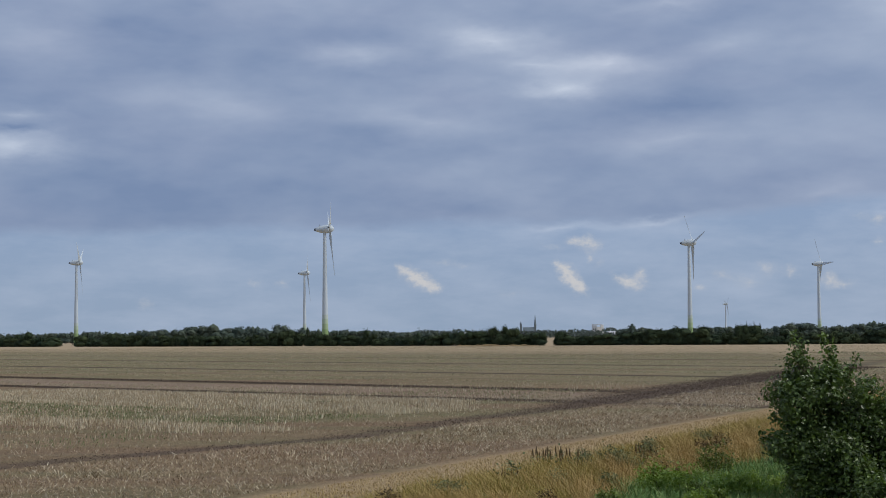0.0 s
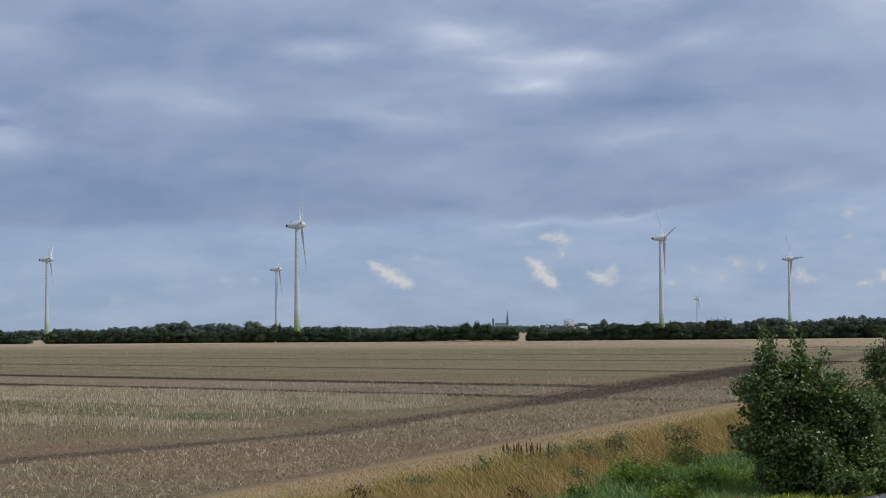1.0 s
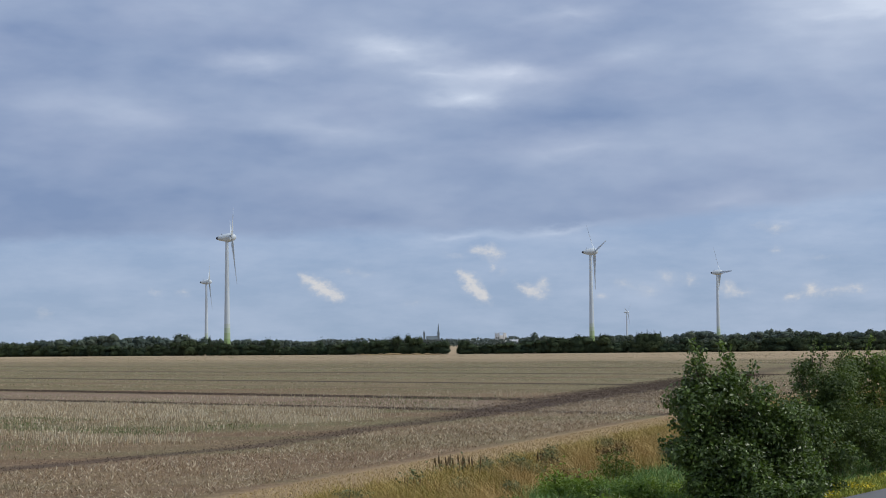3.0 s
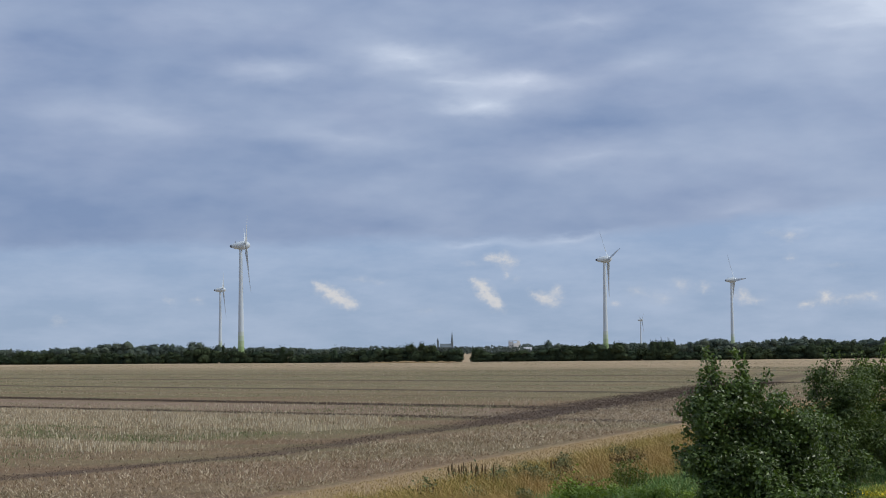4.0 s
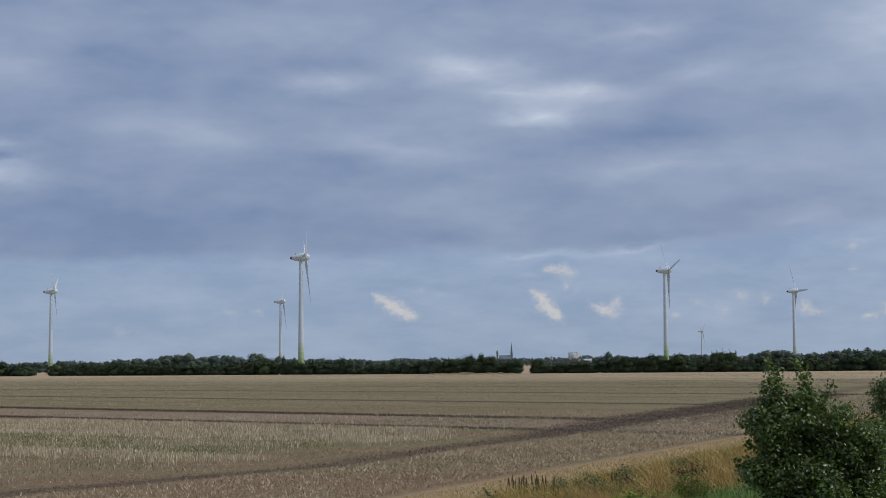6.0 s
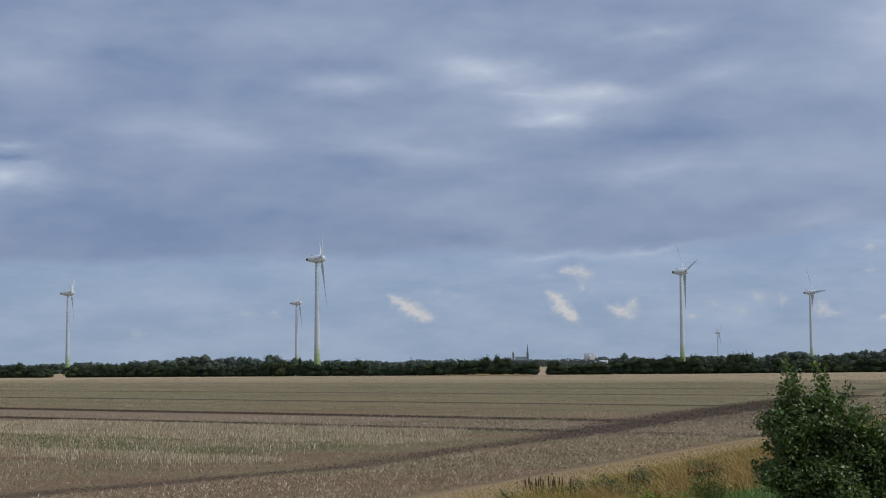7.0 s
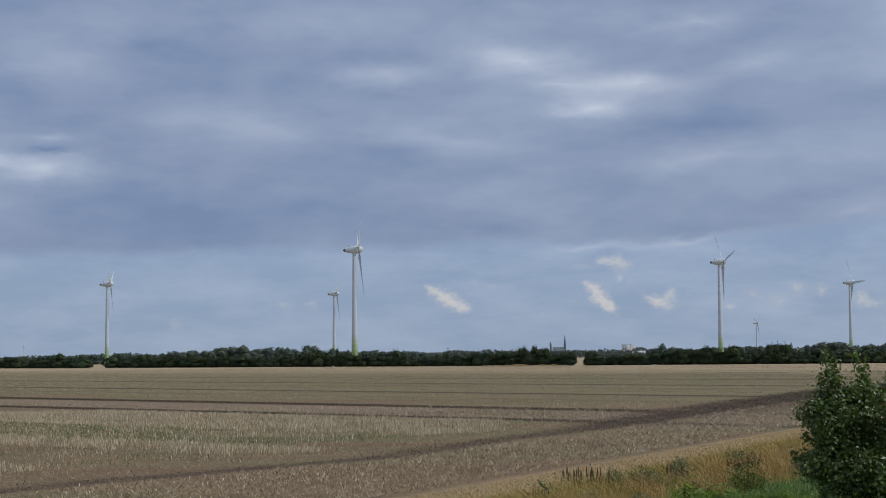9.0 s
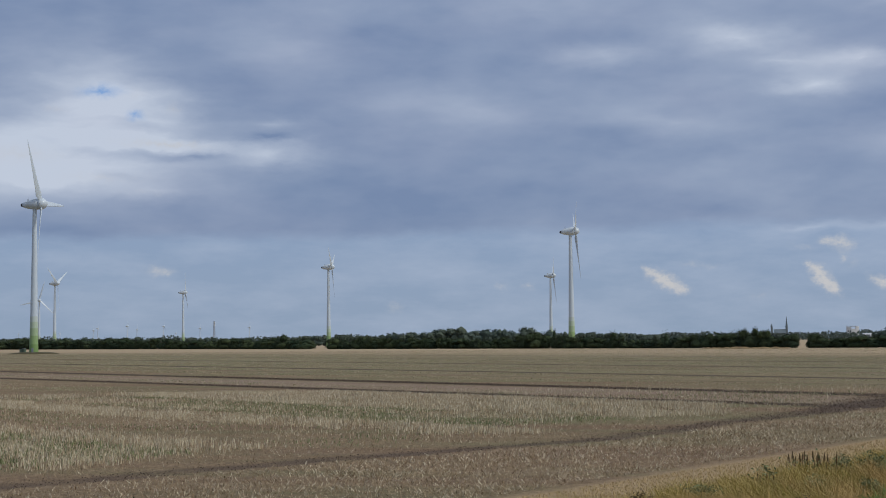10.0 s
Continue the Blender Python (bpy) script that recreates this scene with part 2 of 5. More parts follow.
def verge_s(x, y):
    """Metres past the field's edge, towards the road."""
    return (x + 5.5) * 0.889 - (y - 40.2) * 0.458


def track_s(x, y):
    """Metres beside the bare headland track."""
    return (x - np.interp(y, [p[0] for p in TRACK], [p[1] for p in TRACK])) * 0.86


def road_s(x, y):
    """Metres past the far edge of the road, towards the bank."""
    return (x - ROAD_P[0]) * ROAD_N[0] + (y - ROAD_P[1]) * ROAD_N[1]


def bank_z(x, y):
    d = abs(x * 0.756 - y * 0.655 + 1.0)
    k = min(1, max(0, (11.0 - d) / 8.5))
    return 2.6 * k * k * (3 - 2 * k)


# ---- materials ----
def ground_material():
    m, nt, b = base_material("field_ground", 0.95, 0.1)
    pos = nt.nodes.new("ShaderNodeNewGeometry").outputs["Position"]
    s = nt.nodes.new("ShaderNodeSeparateXYZ")
    nt.links.new(pos, s.inputs[0])
    x, y = s.outputs[0], s.outputs[1]
    wob = math_node(nt, "MULTIPLY_ADD", noise_node(nt, pos, 0.12, 4), 6.0, -3.0)
    fine = noise_node(nt, pos, 5.0, 6, 0.75)
    mid = noise_node(nt, pos, 0.35, 4, 0.6)
    v = math_node(nt, "ADD", math_node(nt, "MULTIPLY", x, ROW_N[0]), math_node(nt, "MULTIPLY", y, ROW_N[1]))
    # broad strips along the rows
    rowv = scaled(nt, pos, 0.012, 0.16, 1, radians(41.6))
    strips = noise_node(nt, rowv, 1.0, 4, 0.6)
    rowf = scaled(nt, pos, 0.03, 1.1, 1, radians(41.6))
    rows = noise_node(nt, rowf, 1.0, 3, 0.6)
    col = mix_color(nt, ramp(nt, strips, 0.33, 0.66), (0.182, 0.112, 0.064), (0.285, 0.20, 0.115))
    col = mix_color(nt, math_node(nt, "MULTIPLY", ramp(nt, rows, 0.42, 0.66), 0.6), col, (0.36, 0.285, 0.195))
    broad = noise_node(nt, scaled(nt, pos, 0.004, 0.05, 1, radians(41.6)), 1.0, 5, 0.7)
    col = mix_color(nt, math_node(nt, "MULTIPLY", ramp(nt, broad, 0.36, 0.66), 0.55), mix_color(nt, 0.5, col, (0.165, 0.105, 0.065)), (0.33, 0.265, 0.155))
    green_n = noise_node(nt, scaled(nt, pos, 0.02, 0.1, 1, radians(41.6)), 1.0, 4, 0.65)
    col = mix_color(nt, math_node(nt, "MULTIPLY", ramp(nt, green_n, 0.45, 0.66), 0.7), col, (0.145, 0.168, 0.078))
    col = mix_color(nt, math_node(nt, "MULTIPLY", ramp(nt, v, 96, 140), math_node(nt, "MULTIPLY_ADD", green_n, 1.5, -0.25, clamp=True)), col, (0.245, 0.24, 0.135))
    col = mix_color(nt, math_node(nt, "MULTIPLY", ramp(nt, fine, 0.44, 0.6), 0.72), col, (0.080, 0.052, 0.036))
    clods = noise_node(nt, pos, 2.6, 7, 0.8)
    col = mix_color(nt, math_node(nt, "MULTIPLY", ramp(nt, clods, 0.5, 0.64), 0.55), col, (0.40, 0.29, 0.175))
    # wheel lines
    lines = None
    for nx, ny, c, wd, tone in WHEEL_LINES:
        lv = math_node(nt, "ADD", math_node(nt, "MULTIPLY", x, nx), math_node(nt, "MULTIPLY_ADD", y, ny, -c))
        d = math_node(nt, "ABSOLUTE", math_node(nt, "MULTIPLY_ADD", wob, 0.14, lv))
        line = math_node(nt, "MULTIPLY", math_node(nt, "SUBTRACT", 1.0, ramp(nt, d, wd * 0.45, wd * 1.25)), tone)
        lines = line if lines is None else math_node(nt, "MAXIMUM", lines, line)
    # crusted pale soil between the two strongest lines
    crust = math_node(nt, "MULTIPLY", ramp(nt, math_node(nt, "MULTIPLY_ADD", wob, 0.3, v), 76, 80), math_node(nt, "SUBTRACT", 1.0, ramp(nt, math_node(nt, "MULTIPLY_ADD", wob, 0.3, v), 88, 92)))
    col = mix_color(nt, math_node(nt, "MULTIPLY", crust, math_node(nt, "MULTIPLY_ADD", mid, 0.9, 0.1)), col, mix_color(nt, ramp(nt, clods, 0.42, 0.62), (0.20, 0.14, 0.105), (0.37, 0.29, 0.22)))
    patchy = ramp(nt, mid, 0.25, 0.55)
    col = mix_color(nt, math_node(nt, "MULTIPLY", lines, math_node(nt, "MULTIPLY_ADD", patchy, 0.4, 0.6)), col, (0.058, 0.040, 0.030))
    # bare headland track with its wide turning patch
    tx, slope = TRACK[0][1], 0.0
    for (y0, x0), (y1, x1) in zip(TRACK, TRACK[1:]):
        bend = (x1 - x0) / (y1 - y0) - slope
        slope += bend
        past = math_node(nt, "MAXIMUM", math_node(nt, "SUBTRACT", y, y0), 0.0)
        tx = math_node(nt, "MULTIPLY_ADD", past, bend, tx)
    td = math_node(nt, "ABSOLUTE", math_node(nt, "ADD", math_node(nt, "MULTIPLY", math_node(nt, "SUBTRACT", x, tx), 0.86), math_node(nt, "MULTIPLY", wob, 0.55)))
    half = math_node(nt, "MULTIPLY", math_node(nt, "MULTIPLY_ADD", ramp(nt, y, 80, 112), 2.6, 0.85), math_node(nt, "MULTIPLY_ADD", ramp(nt, y, 150, 215), -0.5, 1.0))
    tw = math_node(nt, "DIVIDE", td, half)
    tmask = math_node(nt, "SUBTRACT", 1.0, ramp(nt, tw, 0.45, 1.5))
    tmask = math_node(nt, "MULTIPLY", tmask, math_node(nt, "MULTIPLY_ADD", ramp(nt, mid, 0.3, 0.6), 0.45, 0.55))
    tmask = math_node(nt, "MULTIPLY", tmask, math_node(nt, "MULTIPLY_ADD", ramp(nt, y, 76, 104), 0.30, 0.70))
    tmask = math_node(nt, "MULTIPLY", tmask, math_node(nt, "MULTIPLY_ADD", ramp(nt, y, 150, 240), -0.6, 1.0))
    col = mix_color(nt, tmask, col, mix_color(nt, ramp(nt, fine, 0.35, 0.7), (0.062, 0.043, 0.034), (0.128, 0.094, 0.071)))
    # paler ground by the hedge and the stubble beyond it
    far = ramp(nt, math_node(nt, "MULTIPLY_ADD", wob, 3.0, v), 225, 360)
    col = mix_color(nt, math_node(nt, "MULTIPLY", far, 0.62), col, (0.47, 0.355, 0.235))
    # verge, road bank
    sv = math_node(nt, "SUBTRACT", math_node(nt, "MULTIPLY_ADD", x, 0.889, 4.89), math_node(nt, "MULTIPLY_ADD", y, 0.458, -18.41))
    verge = ramp(nt, math_node(nt, "MULTIPLY_ADD", wob, 0.12, sv), -0.4, 0.9)
    near = math_node(nt, "SUBTRACT", 1.0, ramp(nt, y, 130, 190))
    vcol = mix_color(nt, ramp(nt, mid, 0.35, 0.65), (0.30, 0.22, 0.10), (0.14, 0.15, 0.05))
    vcol = mix_color(nt, ramp(nt, sv, 3.6, 5.0), (0.345, 0.255, 0.15), vcol)
    col = mix_color(nt, math_node(nt, "MULTIPLY", verge, near), col, vcol)
    nt.links.new(col, b.inputs["Base Color"])
    bump_to(nt, b, math_node(nt, "ADD", fine, noise_node(nt, pos, 9.0, 4, 0.7)), 0.9, 0.06)
    return m


def foliage_material(name, dark, lit, rough=0.5, spec=0.4, patch=1.2, through_light=0.0, single=0.85):
    m, nt, b = base_material(name, rough, spec)
    g = nt.nodes.new("ShaderNodeNewGeometry")
    oi = nt.nodes.new("ShaderNodeObjectInfo")
    n = noise_node(nt, g.outputs["Position"], patch, 3)
    f = math_node(nt, "ADD", math_node(nt, "MULTIPLY", math_node(nt, "POWER", g.outputs["Random Per Island"], 1.7), single), math_node(nt, "MULTIPLY_ADD", n, 1.0, -0.35), clamp=True)
    col = mix_color(nt, f, dark, lit)
    col = mix_color(nt, math_node(nt, "MULTIPLY", oi.outputs["Random"], 0.35), col, tuple(0.5 * (p + q) * k for p, q, k in zip(dark, lit, (1.5, 1.2, 0.8))))
    nt.links.new(col, b.inputs["Base Color"])
    if through_light:
        tr = nt.nodes.new("ShaderNodeBsdfTranslucent")
        nt.links.new(mix_color(nt, 1.0, col, (1.5, 1.6, 0.7), "MULTIPLY"), tr.inputs[0])
        mx = nt.nodes.new("ShaderNodeMixShader")
        mx.inputs[0].default_value = through_light
        nt.links.new(b.outputs[0], mx.inputs[1])
        nt.links.new(tr.outputs[0], mx.inputs[2])
        nt.links.new(mx.outputs[0], nt.nodes["Material Output"].inputs["Surface"])
    return m


def straw_material(name, colours, rough=0.7, patch=0.25):
    """Dry stalks and blades: three colours by stalk and by patch."""
    m, nt, b = base_material(name, rough, 0.25)
    g = nt.nodes.new("ShaderNodeNewGeometry")
    n = noise_node(nt, g.outputs["Position"], patch, 4, 0.6)
    col = mix_color(nt, ramp(nt, n, 0.38, 0.64), colours[0], colours[1])
    col = mix_color(nt, ramp(nt, g.outputs["Random Per Island"], 0.45, 0.95), col, colours[2])
    nt.links.new(col, b.inputs["Base Color"])
    return m


def painted(name, colour, rough=0.5, spot=0.06, scale=0.6, metal=0.0):
    m, nt, b = base_material(name, rough, 0.4)
    pos = nt.nodes.new("ShaderNodeTexCoord").outputs["Object"]
    n = noise_node(nt, pos, scale, 5, 0.6)
    fine = noise_node(nt, pos, scale * 14, 3, 0.6)
    dirty = tuple(c * 0.72 for c in colour)
    col = mix_color(nt, math_node(nt, "MULTIPLY", ramp(nt, n, 0.4, 0.75), spot * 6, clamp=True), colour, dirty)
    col = mix_color(nt, math_node(nt, "MULTIPLY", fine, spot * 2), col, dirty)
    nt.links.new(col, b.inputs["Base Color"])
    b.inputs["Metallic"].default_value = metal
    bump_to(nt, b, fine, 0.1, 0.01)
    return m


MAT_GROUND = ground_material()
MAT_STUBBLE = straw_material("straw_stubble", ((0.38, 0.29, 0.18), (0.48, 0.40, 0.26), (0.68, 0.61, 0.45)), 0.6)
MAT_TUFT = straw_material("field_tufts", ((0.225, 0.225, 0.115), (0.31, 0.255, 0.155), (0.52, 0.44, 0.31)), 0.7, 0.08)
MAT_CLOD = straw_material("soil_clod", ((0.078, 0.057, 0.043), (0.115, 0.085, 0.063), (0.20, 0.15, 0.105)), 0.95, 0.5)
MAT_LITTER = straw_material("straw_litter", ((0.235, 0.16, 0.092), (0.345, 0.265, 0.16), (0.60, 0.52, 0.37)), 0.6, 0.4)
MAT_GREENS = straw_material("field_greens", ((0.13, 0.165, 0.065), (0.19, 0.215, 0.095), (0.28, 0.28, 0.15)), 0.7)
MAT_DRYGRASS = straw_material("dry_grass", ((0.40, 0.25, 0.085), (0.25, 0.20, 0.06), (0.52, 0.37, 0.16)), 0.65, 0.8)
MAT_OLIVE = straw_material("olive_grass", ((0.225, 0.19, 0.037), (0.305, 0.24, 0.058), (0.45, 0.335, 0.115)), 0.65, 0.5)
MAT_LANEGRASS = straw_material("lane_grass", ((0.23, 0.285, 0.05), (0.32, 0.345, 0.06), (0.46, 0.44, 0.08)), 0.65, 0.8)
MAT_PALEGRASS = straw_material("pale_grass", ((0.44, 0.325, 0.16), (0.40, 0.29, 0.135), (0.55, 0.43, 0.24)), 0.65, 0.45)
MAT_GREENGRASS = straw_material("green_grass", ((0.095, 0.20, 0.05), (0.145, 0.26, 0.07), (0.25, 0.32, 0.11)), 0.6, 0.6)
MAT_LEAF = foliage_material("bush_leaf", (0.010, 0.029, 0.011), (0.15, 0.235, 0.06), 0.38, 0.55, 0.8, 0.25)
MAT_LEAF_B = foliage_material("grey_leaf", (0.030, 0.056, 0.020), (0.13, 0.185, 0.055), 0.5, 0.35, 1.2, 0.25)
MAT_LEAF_C = foliage_material("bright_leaf", (0.04, 0.075, 0.018), (0.19, 0.26, 0.055), 0.45, 0.4, 1.2, 0.25)
MAT_LEAF_Y = foliage_material("yellow_leaf", (0.11, 0.19, 0.035), (0.24, 0.33, 0.07), 0.5, 0.4, 1.2, 0.3)
MAT_HEDGE = foliage_material("hedge_leaf", (0.025, 0.043, 0.028), (0.088, 0.116, 0.052), 0.85, 0.1, 0.16, 0.0, 0.18)
# distant foliage: aerial haze painted in as paler, bluer green
MAT_FARLEAF_HAZE = foliage_material("hazed_far_leaf", (0.062, 0.085, 0.080), (0.090, 0.115, 0.104), 0.85, 0.1, 0.1, 0.0, 0.4)
MAT_MIDLEAF_HAZE = foliage_material("hazed_tree_leaf", (0.056, 0.080, 0.070), (0.098, 0.128, 0.102), 0.85, 0.1, 0.12, 0.0, 0.15)
MAT_BARK = painted("bark", (0.11, 0.085, 0.06), 0.9, 0.1, 3.0)
MAT_WEED = foliage_material("seed_head", (0.065, 0.046, 0.027), (0.13, 0.095, 0.055), 0.8, 0.1, 3.0)
MAT_WEEDLEAF = foliage_material("weed_leaf", (0.085, 0.12, 0.055), (0.17, 0.21, 0.10), 0.6, 0.3, 2.0)
MAT_FLOWER = foliage_material("yellow_flower", (0.50, 0.40, 0.02), (0.75, 0.62, 0.04), 0.6, 0.2, 2.0)
MAT_WHITE = painted("turbine_white", (0.51, 0.58, 0.635), 0.4, 0.008, 0.15)
MAT_GREENS_T = [painted("tower_green_%s" % n, c, 0.45, 0.01, 0.2) for n, c in zip("abcde", ((0.18, 0.28, 0.09), (0.24, 0.35, 0.15), (0.32, 0.42, 0.25), (0.40, 0.49, 0.37), (0.47, 0.54, 0.50)))]
MAT_VENT = painted("nacelle_vent", (0.05, 0.05, 0.055), 0.6)
MAT_GREY = painted("galvanised_steel", (0.30, 0.31, 0.33), 0.5, 0.05, 0.5, 0.6)
MAT_CABINET = painted("cabinet_green", (0.10, 0.14, 0.10), 0.5)
MAT_ASPHALT = painted("asphalt", (0.15, 0.155, 0.165), 0.85, 0.08, 1.3)
MAT_WOOD = painted("weathered_wood", (0.36, 0.33, 0.29), 0.85, 0.12, 4.0)
# brick and slate of the far village, teal-grey haze painted into both
MAT_BRICK_HAZE = painted("hazed_brick", (0.15, 0.175, 0.185), 0.9, 0.05, 0.2)
MAT_SLATE_HAZE = painted("hazed_slate", (0.13, 0.165, 0.185), 0.7, 0.05, 0.2)
MAT_PALE = painted("pale_render", (0.78, 0.78, 0.76), 0.7, 0.04, 0.2)
MAT_SHEET = painted("sheet_roof", (0.48, 0.50, 0.52), 0.6, 0.05, 0.2)
MAT_GLASS, _nt, _b = base_material("window_glass", 0.1, 0.6)
_b.inputs["Base Color"].default_value = (0.03, 0.04, 0.05, 1)


# ---- mesh helpers ----
def mesh_object(name, verts, faces, material, parent=None, label="", smooth=False):
    me = bpy.data.meshes.new(name)
    me.from_pydata(verts, [], faces)
    for mt in material if isinstance(material, (list, tuple)) else (material,):
        me.materials.append(mt)
    if smooth:
        me.shade_smooth()
    ob = new(name, me)
    if parent is not None:
        ob.parent = parent
    return tagged(ob, label)


def part(name, bm, material, parent, label="", smooth=False):
    me = bpy.data.meshes.new(name)
    bmesh.ops.recalc_face_normals(bm, faces=bm.faces)
    bm.to_mesh(me)
    bm.free()
    me.materials.append(material)
    if smooth:
        me.shade_smooth()
    ob = new(name, me)
    if parent is not None:
        ob.parent = parent
    return tagged(ob, label)


def box(bm, x0, y0, z0, x1, y1, z1, bevel=0.0):
    r = bmesh.ops.create_cube(bm, size=1.0)
    bmesh.ops.scale(bm, vec=(x1 - x0, y1 - y0, z1 - z0), verts=r["verts"])
    bmesh.ops.translate(bm, vec=((x0 + x1) / 2, (y0 + y1) / 2, (z0 + z1) / 2), verts=r["verts"])
    if bevel:
        es = list({e for v in r["verts"] for e in v.link_edges})
        bmesh.ops.bevel(bm, geom=es, offset=bevel, segments=2, affect="EDGES", profile=0.5)


def rings(bm, prof, seg=24, m=None, cap=True):
    """A turned body: rows of radius and height along local z, placed by m."""
    m = m or Matrix.Identity(4)
    loops = []
    for r, z in prof:
        loops.append([bm.verts.new(m @ Vector((r * math.cos(2 * math.pi * k / seg), r * math.sin(2 * math.pi * k / seg), z))) for k in range(seg)])
    for a, c in zip(loops, loops[1:]):
        for k in range(seg):
            bm.faces.new((a[k], a[(k + 1) % seg], c[(k + 1) % seg], c[k]))
    if cap:
        bm.faces.new(loops[0][::-1])
        bm.faces.new(loops[-1])


def limb(bm, p, q, r0, r1, seg=6):
    p, q = Vector(p), Vector(q)
    m = Matrix.Translation(p) @ (q - p).to_track_quat("Z", "Y").to_matrix().to_4x4()
    rings(bm, ((r0, 0), (r1, (q - p).length)), seg, m)


def blades(name, pts, heights, widths, leans, material, label, category, rng, bent=True, wind=0.0):
    """Upright stalks or grass blades as one sheet of many small tapered strips."""
    n = len(pts)
    ang = rng.uniform(0, math.pi, n)
    la = rng.uniform(0, 2 * math.pi, n)
    dx, dy = np.cos(ang) * widths / 2, np.sin(ang) * widths / 2
    lx, ly = (np.cos(la) + wind) * leans * heights, np.sin(la) * leans * heights
    p = np.asarray(pts)
    z = p[:, 2]
    rows = [np.stack([p[:, 0] - dx, p[:, 1] - dy, z - 0.02], 1), np.stack([p[:, 0] + dx, p[:, 1] + dy, z - 0.02], 1)]
    k = 0.55 if bent else 1.0
    if bent:
        mz = z + heights * 0.6
        rows += [np.stack([p[:, 0] + lx * 0.4 + dx * 0.8, p[:, 1] + ly * 0.4 + dy * 0.8, mz], 1), np.stack([p[:, 0] + lx * 0.4 - dx * 0.8, p[:, 1] + ly * 0.4 - dy * 0.8, mz], 1)]
        rows += [np.stack([p[:, 0] + lx, p[:, 1] + ly, z + heights], 1)]
        v = np.stack(rows, 1).reshape(-1, 3)
        i = np.arange(n)[:, None] * 5
        faces = (i + np.array([[0, 1, 2, 3]])).tolist() + (i + np.array([[3, 2, 4]])).tolist()
    else:
        rows += [np.stack([p[:, 0] + lx + dx * 0.8, p[:, 1] + ly + dy * 0.8, z + heights], 1), np.stack([p[:, 0] + lx - dx * 0.8, p[:, 1] + ly - dy * 0.8, z + heights], 1)]
        v = np.stack(rows, 1).reshape(-1, 3)
        faces = (np.arange(n)[:, None] * 4 + np.array([[0, 1, 2, 3]])).tolist()
    ob = mesh_object(name, v.tolist(), faces, material)
    return tagged(ob, label, category, kind="stuff")


def leaf_mesh(centres, sizes, rng, out=None, up=0.5, loose=0.8):
    """Folded leaves, each two triangles, at the given centres."""
    n = len(centres)
    nrm = rng.normal(size=(n, 3))
    if out is not None:
        nrm = nrm * loose + out * 0.9
    nrm[:, 2] += up
    nrm /= np.linalg.norm(nrm, axis=1)[:, None]
    t = np.cross(nrm, rng.normal(size=(n, 3)))
    t /= np.linalg.norm(t, axis=1)[:, None]
    bt = np.cross(nrm, t)
    s = np.asarray(sizes)[:, None]
    c = np.asarray(centres)
    a, e = c - t * s * 0.6, c + t * s * 0.6
    l, r = c - bt * s * 0.36 + nrm * s * 0.14, c + bt * s * 0.36 + nrm * s * 0.14
    v = np.stack([a, r, e, l], 1).reshape(-1, 3)
    i = np.arange(n)[:, None] * 4
    return v.tolist(), (i + np.array([[0, 1, 2]])).tolist() + (i + np.array([[0, 2, 3]])).tolist()


# ---- ground sheet ----
def build_ground():
    radii = [0.0, 2, 4, 5, 6, 7, 8, 9, 10, 11, 12, 13, 14, 16, 18, 21, 25, 30, 36, 43, 52, 62, 75, 90, 110, 140, 180, 240, 330, 450, 650, 950, 1500, 2500, 4000, 7000]
    seg = 120
    verts, faces = [(0, 0, bank_z(0, 0))], []
    for r in radii[1:]:
        for k in range(seg):
            a = 2 * math.pi * k / seg
            x, y = r * math.sin(a), r * math.cos(a)
            verts.append((x, y, bank_z(x, y) if r < 40 else 0.0))
    for k in range(seg):
        faces.append((0, 1 + (k + 1) % seg, 1 + k))
    for j in range(len(radii) - 2):
        p, q = 1 + j * seg, 1 + (j + 1) * seg
        for k in range(seg):
            faces.append((p + k, p + (k + 1) % seg, q + (k + 1) % seg, q + k))
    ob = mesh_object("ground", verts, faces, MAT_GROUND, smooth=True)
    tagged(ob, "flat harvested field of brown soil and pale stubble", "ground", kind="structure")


build_ground()


# ---- road with its edge ----
def build_road():
    bm = bmesh.new()
    prof = ((0.0, -0.05), (0.0, 0.03), (0.15, 0.055), (1.8, 0.085), (3.55, 0.055), (3.7, 0.03), (3.7, -0.05))
    prev = None
    for k in range(61):
        t = -80 + k * 4
        row = [bm.verts.new((ROAD_P[0] + ROAD_D[0] * t + ROAD_N[0] * s, ROAD_P[1] + ROAD_D[1] * t + ROAD_N[1] * s, z)) for s, z in prof]
        if prev:
            for i in range(len(prof) - 1):
                bm.faces.new((prev[i], prev[i + 1], row[i + 1], row[i]))
        prev = row
    tagged(part("road", bm, MAT_ASPHALT, None), "narrow grey asphalt lane beside the bushes", "road", kind="structure")


build_road()


# ---- wind turbines ----
HUB = 70.0
AXIS = radians(7)


